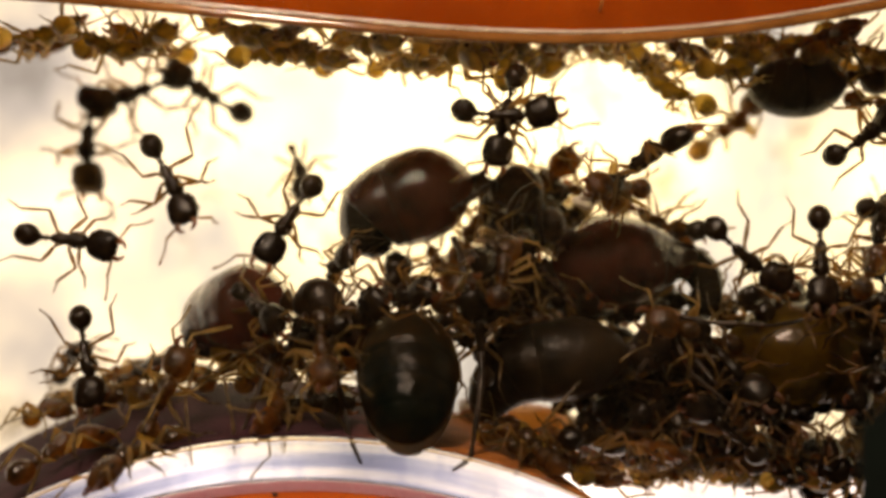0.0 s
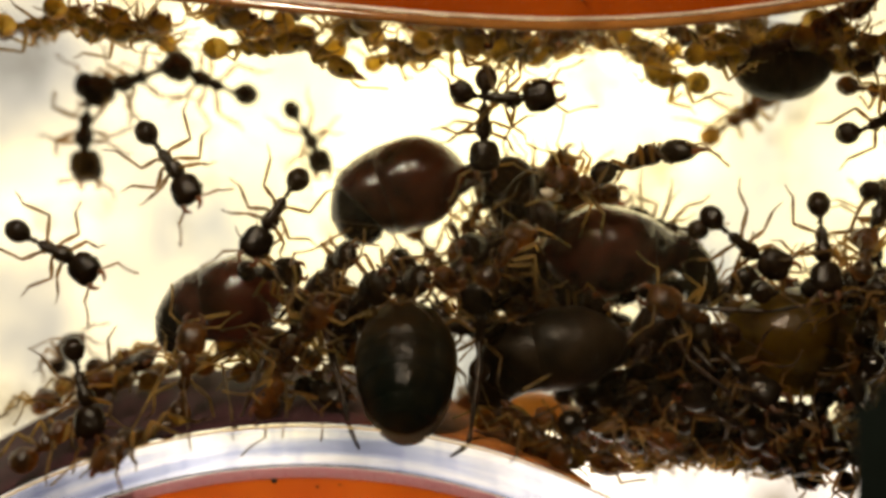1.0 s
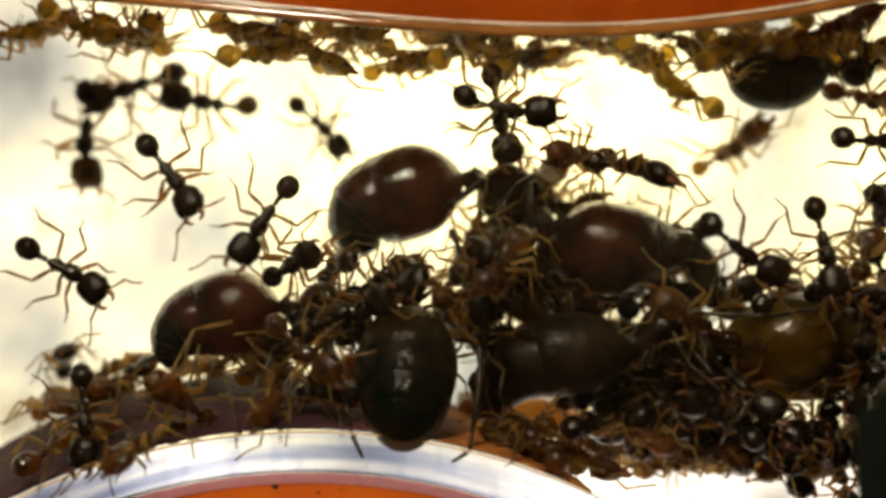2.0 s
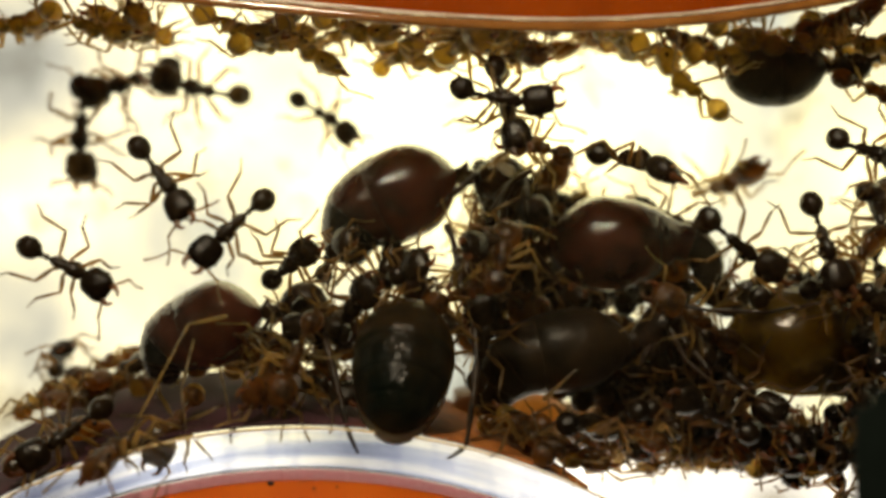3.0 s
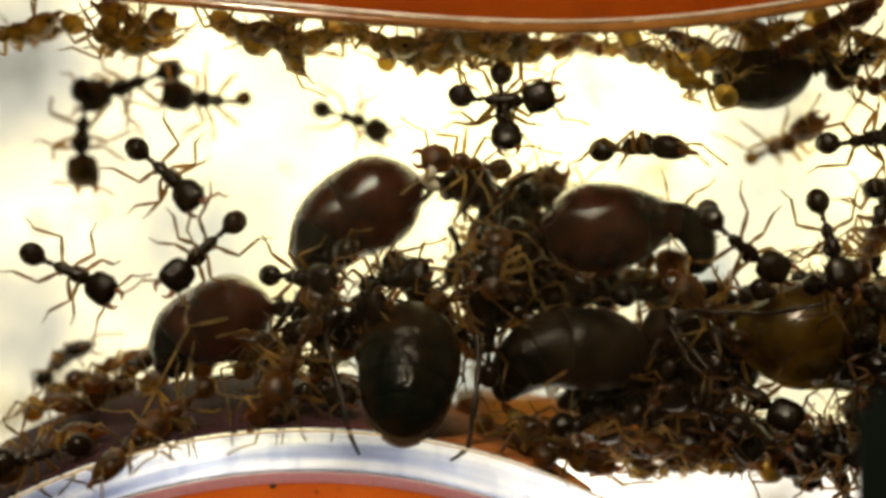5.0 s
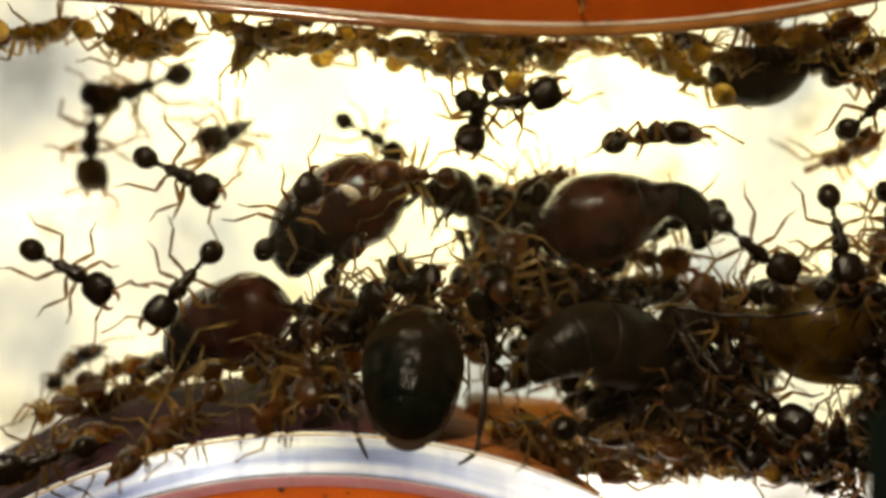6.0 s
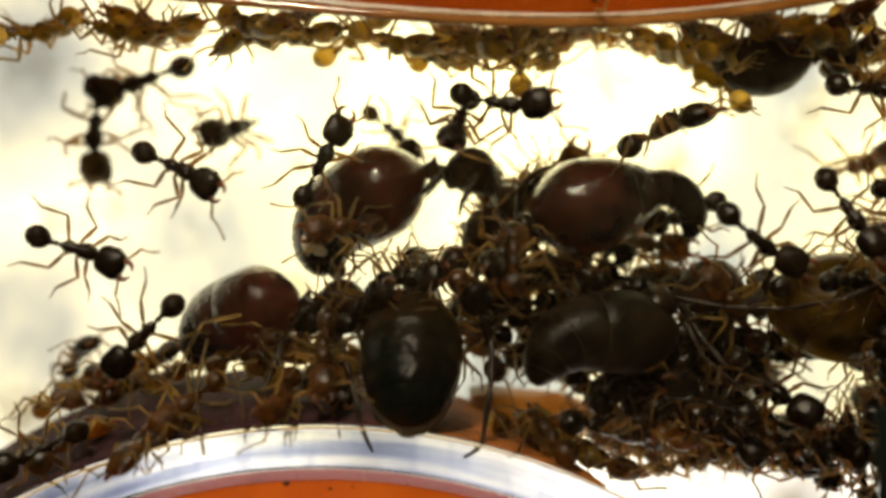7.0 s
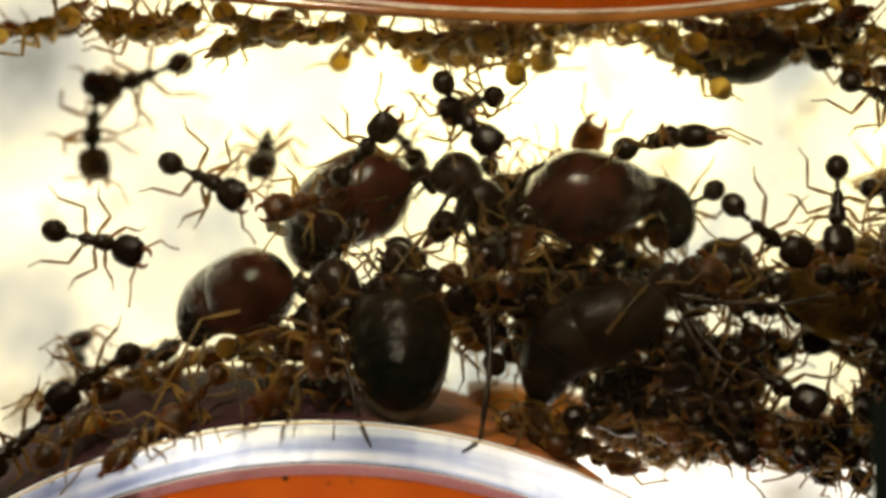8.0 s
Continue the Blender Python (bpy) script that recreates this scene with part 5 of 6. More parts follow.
def plant(leg, queen_path, size):
    """A leg whose foot keeps its hold while the body above it shifts."""
    stand = dict(queen_path)[HOLD]
    rows = []
    for t, m in queen_path:
        b = m.inverted() @ stand
        b.translation = b.translation / size
        rows.append((t, b))
    walk(leg, rows)


def flex(queen, rows):
    """The last plates of a gaster bend under, one more than the other."""
    chains = []
    for t, angle in rows:
        m = Matrix.Identity(4)
        for k, (plate, hinge) in enumerate(TAILS[queen]):
            m = m @ Matrix.Translation(hinge) @ pose(0, 0, 0, 0, -angle / len(TAILS[queen]), 0) @ Matrix.Translation(-hinge)
            chains.append((plate, t, m.copy()))
    for plate, hinge in TAILS[queen]:
        walk(plate, [(t, m) for ob, t, m in chains if ob is plate])


def fidget(ant, reach, turn):
    """A jostling ant drifts about its place."""
    home = ant.matrix_basis.copy()
    size = ant.scale.copy()
    home = home @ Matrix.Diagonal((1 / size.x, 1 / size.y, 1 / size.z, 1))
    at, heading, rows = Vector((0, 0, 0)), 0.0, []
    for k in range(9):
        rows.append((float(k), home @ Matrix.Translation(at * MM) @ pose(0, 0, 0, 0, 0, heading)))
        at = at * 0.8 + Vector((random.uniform(-1, 1), random.uniform(-0.6, 0.6), random.uniform(-0.15, 0.15))) * reach
        heading = heading * 0.7 + random.uniform(-turn, turn)
    walk(ant, rows)
    stride(ant, 9, 0.8)


def motions():
    for q, (path, size, legs) in QUEENS.items():
        walk(q, path)
        for ob in legs:
            plant(ob, path, size)
        stride(q, 3, 1.3, legs)
    flex(queen_back, [(0, 52), (1, 50), (1.5, 45), (3, 20), (3.5, 5), (8, 0)])
    flex(queen_left, [(0, 15), (1.5, 20), (3.5, 45), (4.5, 45), (6, 10), (8, 10)])
    walk(ant_a, [
        (0, crawl(-6.38, 0.45, 1.68, -121.7, 180, 18)),
        (0.5, crawl(-6.79, 0.45, 1.46, -132, 180, 18)),
        (1, crawl(-6.84, 0.45, 1.42, -120.8, 180, 18)),
        (1.5, crawl(-6.93, 0.45, 1.51, -120.9, 180, 18)),
        (3, crawl(-8.38, 0.45, 0.9, -135.8, 180, 18)),
        (3.5, crawl(-8.69, 0.45, 0.77, -141.6, 180, 18)),
        (4, crawl(-8.87, 0.45, 0.62, -140.8, 180, 18)),
        (4.5, crawl(-9.13, 0.45, 0.44, -139.2, 180, 18)),
        (6, crawl(-10.73, 0.45, -1.08, -128.2, 180, 18)),
        (6.5, crawl(-11.34, 0.45, -2.02, -133.2, 180, 18)),
        (7, crawl(-12.5, 0.45, -3.42, -134.5, 180, 0)),
        (7.5, crawl(-13.83, 0.45, -4.53, -147.9, 180, 0)),
        (8, crawl(-14.46, 0.45, -5.23, -147.2, 180, 0)),
    ])
    stride(ant_a, 16, 0.4)
    walk(ant_b, [
        (0, crawl(-15.28, 0.45, 0.73, -4.8, 180, 0)),
        (0.5, crawl(-15.62, 0.45, 0.27, -14.7, 180, 0)),
        (1, crawl(-15.77, 0.45, -0.17, -25.7, 180, 0)),
        (1.5, crawl(-15.64, 0.45, -0.47, -28.4, 180, 0)),
        (3, crawl(-15.1, 0.45, -0.72, -25, 180, 0)),
        (3.5, crawl(-15.01, 0.45, -0.71, -23.9, 180, 0)),
        (4, crawl(-14.91, 0.45, -0.8, -22.5, 180, 0)),
        (4.5, crawl(-14.91, 0.45, -0.8, -21.9, 180, 0)),
        (6, crawl(-15.45, 0.45, -0.59, -26.7, 180, 0)),
        (6.5, crawl(-15.49, 0.45, -0.25, -19, 180, 0)),
        (7, crawl(-15.23, 0.45, -0.05, -16.3, 180, 0)),
        (7.5, crawl(-14.98, 0.45, 0.33, -10.5, 180, 0)),
        (8, crawl(-14.5, 0.45, 0.15, -11.9, 180, 0)),
    ])
    stride(ant_b, 9, 0.6)
    walk(ant_c, [
        (0, crawl(-11.21, 0.45, 3.21, -58.4, 180, 18)),
        (0.5, crawl(-11.22, 0.45, 3.34, -58, 180, 18)),
        (1, crawl(-11.16, 0.45, 3.37, -50.3, 180, 18)),
        (1.5, crawl(-11.09, 0.45, 3.29, -49, 180, 18)),
        (3, crawl(-11.27, 0.45, 2.83, -50.4, 180, 18)),
        (3.5, crawl(-11.27, 0.45, 2.74, -48.5, 180, 18)),
        (4.5, crawl(-11.26, 0.45, 3, -45.8, 180, 18)),
        (6, crawl(-11.03, 0.45, 3.24, -24.9, 180, 18)),
        (6.5, crawl(-11.1, 0.45, 3.22, -25.6, 180, 18)),
        (7, crawl(-11.21, 0.45, 3.17, -24.1, 180, 18)),
        (7.5, crawl(-10.61, 0.45, 2.85, -25.4, 180, 18)),
        (8, crawl(-10.08, 0.45, 2.6, -24.2, 180, 18)),
    ])
    stride(ant_c, 6, 0.8)
    stride(ant_d, 2, 1.6)
    stride(ant_e, 2, 1.6)
    walk(ant_m, [
        (0, crawl(-12.24, 13.3, 8.26, 148.4, 0, 0)),
        (0.5, crawl(-12.26, 13.3, 8.31, 150.4, 0, 0)),
        (1, crawl(-11.99, 13.3, 8.26, 157.5, 0, 0)),
        (1.5, crawl(-11.86, 13.3, 7.41, 177.1, 0, 28)),
        (3, crawl(-12.19, 13.3, 7.97, 169.5, 0, 22)),
        (3.5, crawl(-12.19, 13.3, 8, 169.5, 0, 22)),
        (4.5, crawl(-12.07, 13.3, 7.91, 168.7, 0, 29)),
        (6, crawl(-10.88, 13.3, 6.32, 220.5, 0, 50)),
        (6.5, crawl(-10.65, 13.3, 5.83, 224.3, 0, 50)),
        (7, crawl(-10.92, 13.3, 6.07, 208.7, 0, 50)),
        (7.5, crawl(-10.19, 13.3, 5.9, 247.6, 0, 50)),
        (8, crawl(-9.55, 13.3, 5.05, 273.4, 0, 50)),
    ])
    stride(ant_m, 6, 0.8)
    walk(ant_g, [
        (0, crawl(11.71, 0.45, 0.27, -41.1, 180, 0)),
        (0.5, crawl(11.68, 0.45, 0.25, -41.4, 180, 0)),
        (1, crawl(11.71, 0.45, 0.21, -38.7, 180, 0)),
        (1.5, crawl(11.69, 0.45, 0.14, -38.8, 180, 0)),
        (3, crawl(11.72, 0.45, 0.18, -39.8, 180, 0)),
        (4.5, crawl(11.73, 0.45, 0.17, -40.6, 180, 0)),
        (6, crawl(11.75, 0.45, 0.29, -40.1, 180, 0)),
        (6.5, crawl(11.78, 0.45, 0.24, -40.5, 180, 0)),
        (7, crawl(11.8, 0.45, 0.22, -39.5, 180, 0)),
        (7.5, crawl(12.02, 0.45, 0.25, -39.7, 180, 0)),
        (8, crawl(12.13, 0.45, 0.41, -39.1, 180, 0)),
    ])
    stride(ant_g, 5, 0.9)
    walk(ant_h, [
        (0, crawl(14.77, 0.5, 0.32, -92.7, 180, 18)),
        (1, crawl(14.95, 0.5, 0.32, -89.7, 180, 18)),
        (3, crawl(15.15, 0.5, 0.39, -75.2, 180, 18)),
        (4.5, crawl(15.28, 0.5, 0.43, -76, 180, 18)),
        (6, crawl(15.23, 0.5, 0.85, -81.4, 180, 18)),
        (6.5, crawl(15.57, 0.5, 1.02, -70.7, 180, 18)),
        (7, crawl(15.42, 0.5, 1.36, -58.6, 180, 18)),
        (8, crawl(15.08, 0.5, 1.46, -95, 180, 18)),
    ])
    stride(ant_h, 8, 0.6)
    walk(ant_i, [
        (0, crawl(7.99, 2.5, 4.18, 37.7, -90, 25)),
        (0.5, crawl(8.05, 2.5, 3.92, 26.9, -90, 46)),
        (1, crawl(7.98, 2.5, 3.66, 15.8, -90, 35)),
        (1.5, crawl(7.4, 2.5, 3.6, -5.6, -90, 46)),
        (3, crawl(7.73, 2.5, 3.71, -19.3, -90, 46)),
        (3.5, crawl(7.81, 2.5, 3.69, -19.6, -90, 40)),
        (4, crawl(7.75, 2.5, 3.93, -19, -90, 41)),
        (4.5, crawl(7.81, 2.5, 4.15, -7, -90, 47)),
        (6, crawl(7.99, 2.5, 4.89, 4, -90, 47)),
        (6.5, crawl(8.25, 2.5, 5.28, 19.2, -90, 44)),
        (7, crawl(8.37, 2.5, 4.81, 24.6, -90, 42)),
        (7.5, crawl(8.1, 2.5, 3.98, -0.5, -90, 50)),
        (8, crawl(8.41, 2.5, 4.17, 7.7, -90, 43)),
    ])
    stride(ant_i, 16, 0.4)
    walk(ant_j, [
        (0, crawl(2.08, 0.45, 5.8, -3, 180, 0)),
        (0.5, crawl(2.09, 0.45, 6.14, -0.5, 180, 0)),
        (1, crawl(2.09, 0.45, 5.96, -4.6, 180, 0)),
        (1.5, crawl(2.13, 0.45, 5.74, -14.3, 180, 0)),
        (3, crawl(2.21, 0.45, 5.99, -10.4, 180, 0)),
        (3.5, crawl(2.2, 0.45, 5.91, -10.3, 180, 0)),
        (4.5, crawl(2.19, 0.45, 5.97, -6.4, 180, 0)),
        (6, crawl(2.09, 0.45, 6.08, 3.3, 180, 0)),
        (6.5, crawl(2.15, 0.45, 6.23, 5, 180, 0)),
        (7, crawl(1.61, 0.45, 5.68, -11.3, 180, 17)),
        (7.5, crawl(0.83, 0.45, 5, -31.2, 180, 18)),
        (8, crawl(0.25, 0.45, 5.08, -56.2, 180, 18)),
    ])
    stride(ant_j, 6, 0.6)
    walk(ant_k, [
        (0, crawl(2.23, 1.2, 5.96, -103.1, 180, 0)),
        (0.5, crawl(1.83, 1.2, 5.76, -98.5, 180, 0)),
        (1, crawl(1.46, 1.2, 5.25, -90.5, 180, 0)),
        (1.5, crawl(1.72, 1.2, 5.44, -82.7, 180, 0)),
        (3, crawl(2.43, 1.2, 5.98, -74.2, 180, 18)),
        (3.5, crawl(2.5, 1.2, 5.83, -75.2, 180, 0)),
        (4.5, crawl(2.49, 1.2, 5.9, -77.3, 180, 28)),
        (6, crawl(1.04, 1.2, 5.83, -110, 180, 29)),
        (6.5, crawl(0.28, 1.2, 5.37, -118.2, 180, 50)),
        (7, crawl(0.03, 1.2, 5.15, -111.1, 180, 50)),
        (7.5, crawl(0.18, 1.2, 4.7, -99.9, 180, 50)),
        (8, crawl(0.62, 1.2, 5.63, -153.7, 180, 50)),
    ])
    stride(ant_k, 12, 0.4)
    walk(ant_l, [
        (0, crawl(-7.66, 13.4, 4.71, -64.9, 0, 39)),
        (0.5, crawl(-7.38, 13.4, 5.37, -62.8, 0, 0)),
        (1, crawl(-7.11, 13.4, 5.65, -57.4, 0, 0)),
        (1.5, crawl(-6.8, 13.4, 6.15, -48.3, 0, 0)),
        (3, crawl(-6.12, 13.4, 6.73, -30.5, 0, 0)),
        (3.5, crawl(-5.89, 13.4, 6.79, -24, 0, 0)),
        (4.5, crawl(-5.15, 13.4, 6.94, -14.8, 0, 0)),
        (6, crawl(-4.26, 13.4, 6, -29.1, 0, 0)),
        (6.5, crawl(-3.89, 13.4, 6.15, -26.4, 0, 18)),
        (7, crawl(-3.39, 13.4, 5.85, -39.7, 0, 17)),
        (7.5, crawl(-3.11, 13.4, 5.4, -43.3, 0, 20)),
        (8, crawl(-2.79, 13.4, 5.2, -47.5, 0, 30)),
    ])
    stride(ant_l, 10, 0.5)
    walk(ant_n, [
        (0, crawl(-8.12, 3, -1.93, -31.1, 20, 50)),
        (0.5, crawl(-7.67, 3, -1.32, -9.1, 20, 50)),
        (1, crawl(-7.62, 3, -1.04, 0.3, 20, 50)),
        (1.5, crawl(-6.91, 3, -0.52, 16.1, 20, 50)),
        (3, crawl(-6.59, 3, -0.78, 34.9, 20, 50)),
        (3.5, crawl(-6.42, 3, -0.73, 36.8, 20, 47)),
        (4.5, crawl(-6.07, 3, -1.69, -24.4, 20, 50)),
        (6, crawl(-7.03, 3, 1.49, 54.4, 20, 0)),
        (6.5, crawl(-6.95, 3, 2.38, 59.7, 20, 0)),
        (7, crawl(-5.76, 3, 3.5, 62.1, 20, 0)),
        (7.5, crawl(-5.37, 3, 3.8, 56.4, 20, 0)),
        (8, crawl(-4, 3, 3.77, 44.7, 20, 31)),
    ])
    stride(ant_n, 16, 0.4)
    walk(ant_o, [
        (0, crawl(-14.52, 0.7, -3.89, -73.8, 180, 18)),
        (0.5, crawl(-14.65, 0.7, -4.75, -70.1, 180, 18)),
        (1, crawl(-14.63, 0.7, -5.63, -69, 180, 18)),
        (1.5, crawl(-14.55, 0.7, -6.11, -64.5, 180, 18)),
        (3, crawl(-15.04, 0.7, -7.42, -141.2, 180, 18)),
        (3.5, crawl(-15.37, 0.7, -7.82, -156.6, 180, 18)),
        (4.5, crawl(-16.14, 0.7, -8.14, -164.6, 180, 18)),
        (6, crawl(-16.4, 0.7, -8.21, -162, 180, 18)),
        (8, crawl(-17.47, 0.7, -7.88, -135.3, 180, 18)),
    ])
    stride(ant_o, 14, 0.4)
    walk(ant_p, [
        (0, crawl(-11.7, 2, -5.68, 65.9, 0, 0)),
        (0.5, crawl(-11.19, 2, -5.47, 72.5, 0, 0)),
        (1, crawl(-10.76, 2, -5.34, 79.7, 0, 0)),
        (1.5, crawl(-10.61, 2, -5.66, 78.9, 0, 39)),
        (3, crawl(-10.97, 2, -7.11, 243.6, 0, 50)),
        (3.5, crawl(-10.85, 2, -6.74, 235.2, 0, 50)),
        (4.5, crawl(-10.92, 2, -6.33, 217, 0, 50)),
        (6, crawl(-10.87, 2, -6.43, 220.9, 0, 50)),
        (7, crawl(-11, 2, -6.24, 218.6, 0, 50)),
        (8, crawl(-10.73, 2, -6.24, 227.7, 0, 50)),
    ])
    stride(ant_p, 12, 0.5)
    walk(ant_w, [
        (0, crawl(7.32, 4, 3.21, -179.6, 20, 50)),
        (1, crawl(6.05, 4, 2.64, -193, 20, 46)),
        (1.5, crawl(6.29, 4, 3.93, -176.7, 20, 44)),
        (3, crawl(4.09, 4, 4.34, -191.4, 20, 45)),
        (3.5, crawl(3.54, 4, 3.67, -183.9, 20, 28)),
        (4.5, crawl(2.28, 4, 3.86, -189.1, 20, 25)),
        (6, crawl(-1.55, 4, 3.39, -180, 20, 38)),
        (6.5, crawl(-2.52, 4, 3.2, -198.1, 20, 46)),
        (7, crawl(-4.72, 4, 0.9, -173.7, 20, 46)),
        (7.5, crawl(-5.79, 4, 1.41, -173.4, 20, 50)),
        (8, crawl(-6.32, 4, 1.81, -166.7, 20, 45)),
    ])
    stride(ant_w, 16, 0.4)
    walk(ant_s, [
        (0, crawl(-5.15, 1.4, -3.45, -75.5, 0, 50)),
        (1, crawl(-5.78, 1.4, -3.41, 51.6, 0, 50)),
        (3, crawl(-6.03, 1.4, -4.37, -110.4, 0, 15)),
        (4.5, crawl(-6.25, 1.4, -4.33, -123.8, 0, 25)),
        (6, crawl(-5.89, 1.4, -4.35, -81.4, 0, 41)),
        (7, crawl(-5.46, 1.4, -4.15, -85.5, 0, 43)),
        (8, crawl(-5.74, 1.4, -3.37, -79.5, 0, 43)),
    ])
    stride(ant_s, 8, 0.5)
    walk(ant_t, [
        (0, crawl(-6.25, 4, 8.75, -18.9, 90, 33)),
        (1, crawl(-5.84, 4, 8.55, -38.7, 90, 0)),
        (1.5, crawl(-5.86, 4, 8.7, -33.6, 90, 30)),
        (3, crawl(-5.96, 4, 8.66, -44.1, 90, 28)),
        (4.5, crawl(-6.29, 4, 8.9, -48.8, 90, 47)),
        (6, crawl(-8.2, 4, 9.1, -133.9, 90, 50)),
        (8, crawl(-8.74, 4, 8.65, -160.7, 90, 50)),
    ])
    stride(ant_t, 8, 0.6)
    walk(ant_x, [
        (0, crawl(16.73, 1.2, 5.1, 42.9, 180, 50)),
        (1, crawl(17.54, 1.2, 5.19, 26.9, 180, 50)),
        (3, crawl(17.15, 1.2, 4, -28.1, 180, 50)),
        (4.5, crawl(16.81, 1.2, 4.05, -16, 180, 50)),
        (6, crawl(16.97, 1.2, 5.98, 51.4, 180, 44)),
        (7, crawl(16.51, 1.2, 6.27, -11.6, 180, 50)),
        (8, crawl(17.01, 1.2, 5.88, -35, 180, 50)),
    ])
    stride(ant_x, 8, 0.6)
    walk(ant_end, [
        (0, crawl(17.43, 4.2, -6.38, -18, 20, 41)),
        (1.5, crawl(17.75, 4.2, -6.87, -14.2, 20, 42)),
        (3, crawl(18.24, 4.2, -7.33, -13.1, 20, 46)),
        (4.5, crawl(18.99, 4.2, -7.97, -21.8, 20, 50)),
        (6, crawl(19.18, 4.2, -8.13, -17.3, 20, 49)),
        (8, crawl(19.28, 4.2, -8.77, -14.2, 20, 50)),
    ])
    stride(ant_end, 4, 0.9)
    walk(ant_slit, [
        (0, crawl(13.22, 5, -6.63, -12.8, -30, 45)),
        (1.5, crawl(12.78, 5, -7.12, -16.2, -30, 50)),
        (3, crawl(12.37, 5, -7.52, -18.3, -30, 50)),
        (4.5, crawl(12.08, 5, -7.73, -23.2, -30, 50)),
        (8, crawl(11.21, 5, -8.27, -25, -30, 50)),
    ])
    stride(ant_slit, 5, 0.8)
    walk(ant_under, [
        (0, crawl(14.36, 3.6, -6.29, 172.2, 40, 45)),
        (1.5, crawl(15.45, 3.6, -7.19, 177.5, 40, 48)),
        (3, crawl(15.87, 3.6, -7.77, 182.2, 40, 48)),
        (4.5, crawl(16.01, 3.6, -8.04, 182, 40, 48)),
        (8, crawl(15.44, 3.6, -8.6, 183.3, 40, 48)),
    ])
    stride(ant_under, 5, 0.8)
    walk(ant_corner, [
        (0, crawl(17.42, 2.8, -4.79, -129.5, -20, 50)),
        (3, crawl(17.74, 2.8, -5.57, -127.6, -20, 50)),
        (4.5, crawl(18.18, 2.8, -5.64, -126.9, -20, 50)),
        (6, crawl(18.03, 2.8, -5.04, -116.6, -20, 50)),
        (8, crawl(18.07, 2.8, -5.36, -111.8, -20, 50)),
    ])
    stride(ant_corner, 3, 1.1)
    walk(ant_haze, [
        (0, crawl(13.95, 13, 6.78, 42, 50, 27)),
        (0.5, crawl(14.82, 13, 6.83, 38.3, 50, 32)),
        (1.5, crawl(14.25, 13, 6.04, 37.6, 50, 37)),
        (3, crawl(13.84, 13, 3.21, 22.6, 50, 50)),
        (3.5, crawl(13.88, 13, 2.86, 19.5, 50, 50)),
        (4.5, crawl(15.39, 13, 5.37, 28.9, 50, 44)),
        (6, crawl(18.93, 13, 4.78, 28.5, 50, 50)),
        (6.5, crawl(19.53, 13, 4.51, 24.7, 50, 50)),
        (7, crawl(19.86, 13, 4, 19.6, 50, 50)),
        (8, crawl(21.3, 13, 3.14, 23, 50, 50)),
    ])
    stride(ant_haze, 18, 0.4)
    walk(ant_top, [
        (0, crawl(2.98, 10.2, -2.30, 70, 10, 15)),
        (3, crawl(3.53, 10.2, -2.11, 75, 10, 15)),
        (4.5, crawl(3.87, 10.2, -1.32, 80, 10, 15)),
        (6, crawl(4.57, 10.2, 0.93, 85, 10, 15)),
        (6.5, crawl(4.67, 10.2, 1.70, 75, 10, 15)),
        (7, crawl(4.63, 10.2, 2.32, 65, 10, 15)),
        (7.5, crawl(5.10, 10.2, 2.93, 55, 10, 15)),
        (8, crawl(5.33, 10.2, 3.28, 60, 10, 15)),
    ])
    stride(ant_top, 9, 0.6)
    walk(ant_climb, [
        (0, crawl(1.29, 2.2, -3.23, 95, 180, 10)),
        (3, crawl(1.62, 2.2, -3.95, 80, 180, 10)),
        (4.5, crawl(1.82, 2.2, -3.71, 85, 180, 10)),
        (6, crawl(1.48, 2.2, -3.48, 95, 180, 10)),
        (7, crawl(1.14, 2.2, -3.55, 100, 180, 10)),
        (7.5, crawl(1.25, 2.2, -3.93, 105, 180, 10)),
        (8, crawl(0.9, 2.2, -3.62, 112, 180, 10)),
    ])
    stride(ant_climb, 9, 0.6)
    walk(ant_gap, [
        (0, crawl(11.59, 3, -4.15, -50, 170, 15)),
        (1.5, crawl(12, 3, -5.1, -45, 170, 15)),
        (3.5, crawl(12.38, 3, -5.73, -40, 170, 15)),
        (4.5, crawl(12.69, 3, -5.9, -38, 170, 15)),
        (6, crawl(12.75, 3, -5.89, -42, 170, 15)),
        (8, crawl(13.09, 3, -5.77, -35, 170, 15)),
    ])
    stride(ant_gap, 9, 0.6)
    walk(ant_side, [
        (0, crawl(10.45, 3.2, -2.99, 160, 20, 20)),
        (1.5, crawl(10.62, 3.2, -2.86, 150, 20, 20)),
        (3.5, crawl(10.88, 3.2, -2.96, 145, 20, 20)),
        (4.5, crawl(11.2, 3.2, -2.83, 140, 20, 20)),
        (6, crawl(11.51, 3.2, -2.74, 130, 20, 20)),
        (8, crawl(11.62, 3.2, -2.66, 125, 20, 20)),
    ])
    stride(ant_side, 9, 0.6)
    walk(ant_low, [
        (0, crawl(11.61, 2.5, -6.91, 140, 160, 15)),
        (3, crawl(11.37, 2.5, -6.87, 150, 160, 15)),
        (6, crawl(10.6, 2.5, -6.34, 155, 160, 15)),
        (8, crawl(10.4, 2.5, -6.17, 150, 160, 15)),
    ])
    stride(ant_low, 9, 0.6)
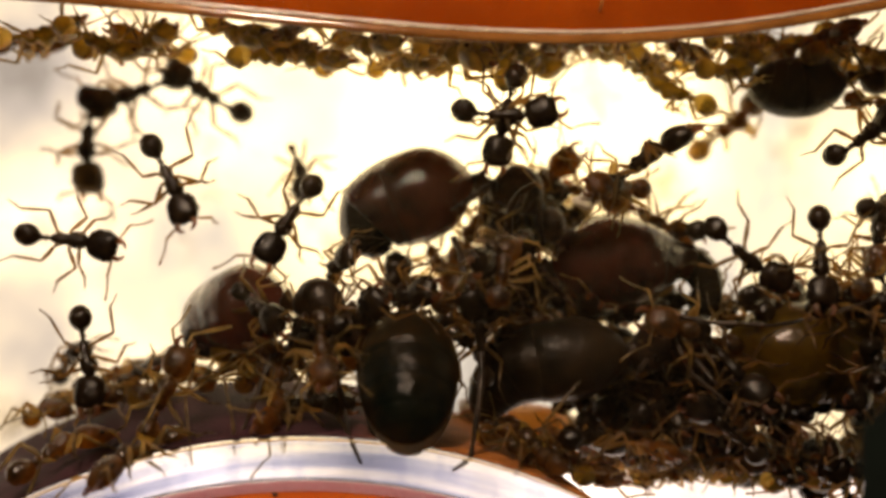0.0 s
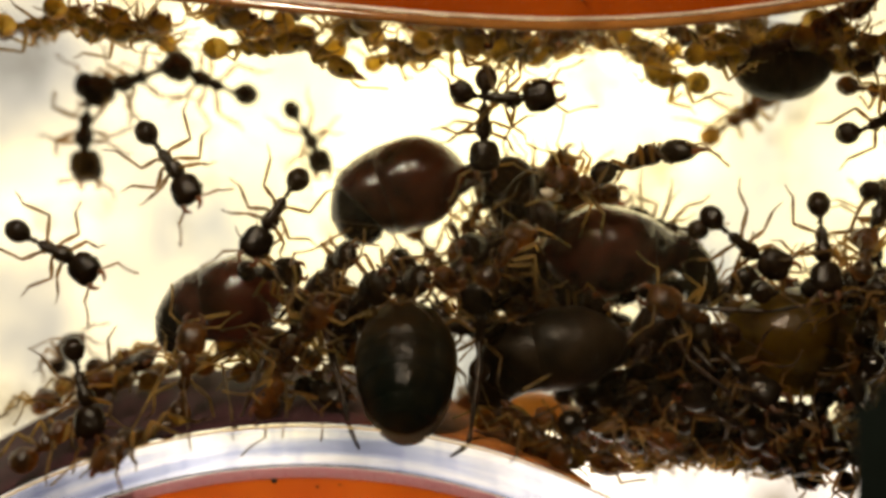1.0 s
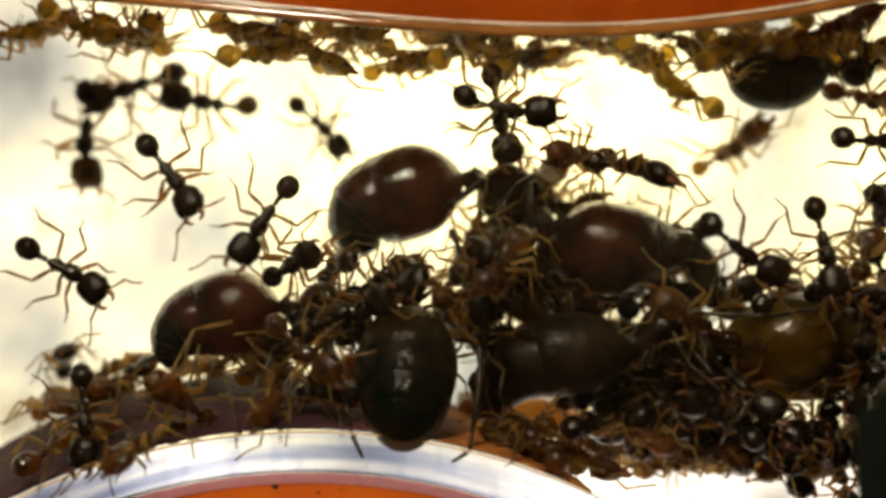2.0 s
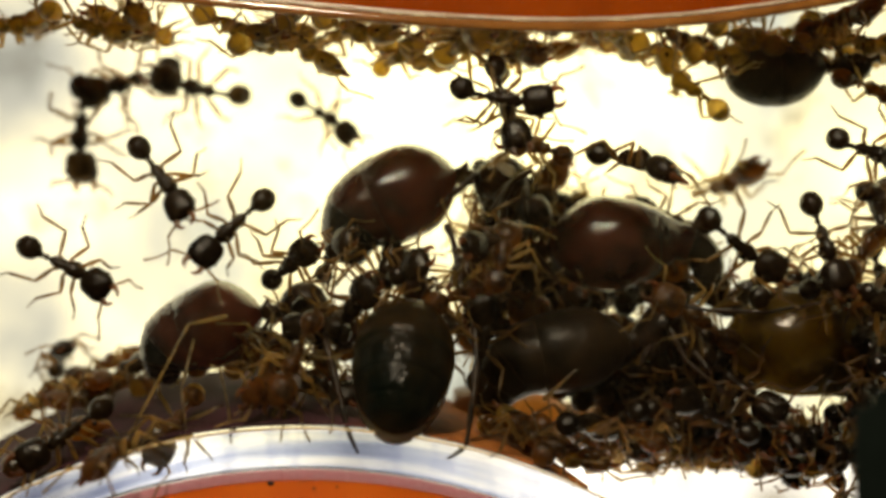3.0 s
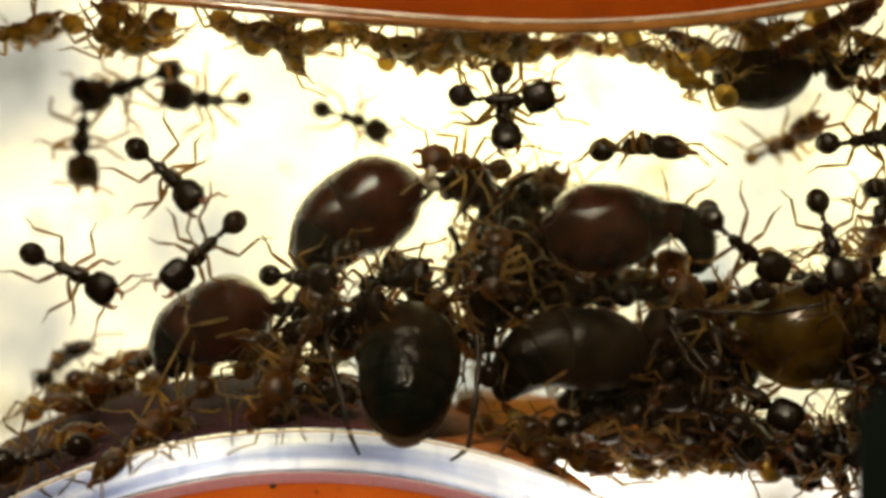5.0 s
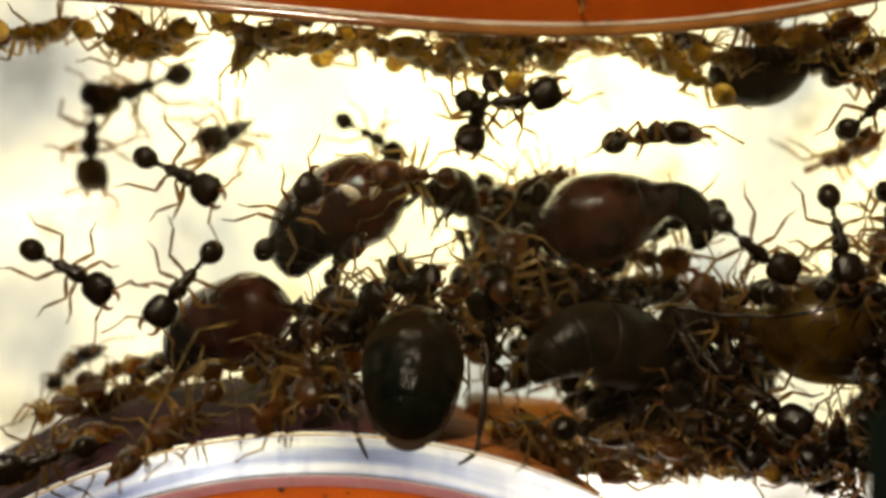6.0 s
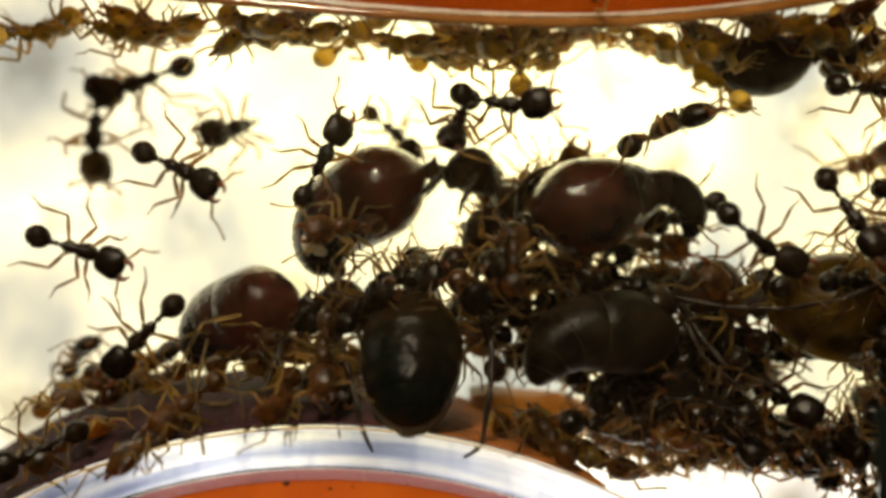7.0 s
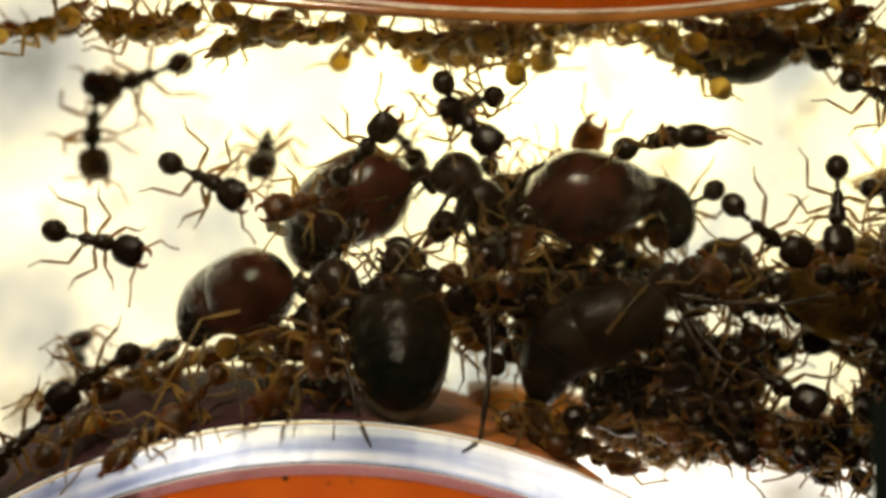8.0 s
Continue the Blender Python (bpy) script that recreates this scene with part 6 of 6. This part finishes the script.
    walk(ant_back, [
        (0, crawl(6.34, 10.5, 3.33, -20, 30, 25)),
        (0.5, crawl(6.19, 10.5, 3.03, -15, 30, 25)),
        (1, crawl(5.79, 10.5, 2.56, -10, 30, 25)),
        (1.5, crawl(5.17, 10.5, 2.71, -5, 30, 25)),
        (3, crawl(5.41, 10.5, 0.57, 0, 30, 25)),
        (8, crawl(4.77, 10.5, 0.51, 5, 30, 25)),
    ])
    stride(ant_back, 9, 0.7)
    walk(ant_slope, [
        (0, crawl(9.49, 9.8, 2.10, -35, 30, 25)),
        (0.5, crawl(9.50, 9.8, 1.72, -30, 30, 25)),
        (1, crawl(9.35, 9.8, 0.75, -25, 30, 25)),
        (1.5, crawl(9.01, 9.8, 0.40, -20, 30, 25)),
        (3, crawl(9.24, 9.8, -0.50, -15, 30, 25)),
        (8, crawl(8.06, 9.8, 0.49, -10, 30, 25)),
    ])
    stride(ant_slope, 9, 0.7)
    walk(ant_mass, [
        (0, crawl(4.07, 11, 3.89, 25, 30, 25)),
        (1, crawl(4.05, 11, 2.99, 30, 30, 25)),
        (1.5, crawl(3.83, 11, 3.01, 35, 30, 25)),
        (3, crawl(4.08, 11, 2.35, 40, 30, 25)),
        (8, crawl(3.32, 11, 1.89, 45, 30, 25)),
    ])
    stride(ant_mass, 9, 0.7)
    walk(ant_below, [
        (0, crawl(-0.69, 10, 0.16, -60, 30, 25)),
        (1, crawl(-0.72, 10, -0.46, -55, 30, 25)),
        (1.5, crawl(-0.68, 10, -0.84, -50, 30, 25)),
        (3, crawl(0.12, 10, -3.22, -45, 30, 25)),
        (8, crawl(-0.52, 10, -3.50, -40, 30, 25)),
    ])
    stride(ant_below, 9, 0.7)
    walk(ant_neck, [
        (0, crawl(1.17, 9.5, 1.64, -115, 30, 25)),
        (1.5, crawl(1.25, 9.5, 1.18, -111, 30, 25)),
        (3, crawl(1.58, 9.5, 1.08, -107, 30, 25)),
        (4.5, crawl(1.63, 9.5, 1.09, -103, 30, 25)),
        (6, crawl(1.22, 9.5, 1.21, -99, 30, 25)),
        (8, crawl(1.10, 9.5, 0.52, -95, 30, 25)),
    ])
    stride(ant_neck, 9, 0.7)
    for ant in roof_crowd:
        fidget(ant, 0.8, 22)
    for ant in queen_crowd:
        fidget(ant, 0.35, 18)
    for ant in floor_crowd:
        fidget(ant, 0.35, 15)
    for ant in left_crowd:
        fidget(ant, 0.5, 18)
    for ant in deep_crowd:
        fidget(ant, 0.3, 14)
    for ant in roof_crowd_behind:
        fidget(ant, 0.7, 20)
    for ant in middle_crowd:
        fidget(ant, 0.35, 16)
    for ant in end_crowd:
        fidget(ant, 0.3, 14)
    for ant in cluster_crowd:
        fidget(ant, 0.35, 16)
    for ant in behind_crowd:
        fidget(ant, 0.3, 14)
    for ant in low_rim:
        fidget(ant, 0.4, 16)
    for ant in rim_crowd:
        fidget(ant, 0.35, 14)
    walk(grub_a, [
        (0, crawl(5.79, 3.2, 2.8, 30, 0, 0)),
        (1, crawl(4.59, 3.2, 2.48, 30, 0, 0)),
        (1.5, crawl(4.88, 3.2, 3.45, 20, 0, 0)),
        (3, crawl(2.23, 3.2, 3.7, 40, 0, 0)),
        (3.5, crawl(1.78, 3.2, 2.94, 40, 0, 0)),
        (4.5, crawl(0.74, 3.2, 3.35, 60, 0, 0)),
        (6, crawl(-3.31, 3.2, 2.74, 70, 0, 0)),
        (6.5, crawl(-3.99, 3.2, 2.72, 80, 0, 0)),
        (7, crawl(-6.34, 3.2, 0.13, 90, 0, 0)),
        (7.5, crawl(-7.26, 3.2, 0.8, 80, 0, 0)),
        (8, crawl(-7.81, 3.2, 0.93, 80, 0, 0)),
    ])
    walk(grub_b, [
        (0, crawl(5.58, 3.4, 2.45, -20, 0, 0)),
        (1, crawl(4.37, 3.4, 2.25, -20, 0, 0)),
        (1.5, crawl(4.66, 3.4, 3.1, -20, 0, 0)),
        (3, crawl(2.59, 3.4, 3.36, -30, 0, 0)),
        (3.5, crawl(2.22, 3.4, 2.72, -30, 0, 0)),
        (4.5, crawl(1.15, 3.4, 2.94, -30, 0, 0)),
        (6, crawl(-4.4, 3.4, 2.63, -30, 0, 0)),
        (6.5, crawl(-4.96, 3.4, 2.61, -20, 0, 0)),
        (7, crawl(-6, 3.4, -0.06, -30, 0, 0)),
        (7.5, crawl(-6.93, 3.4, 0.57, -30, 0, 0)),
        (8, crawl(-7.56, 3.4, 0.62, -30, 0, 0)),
    ])


motions()
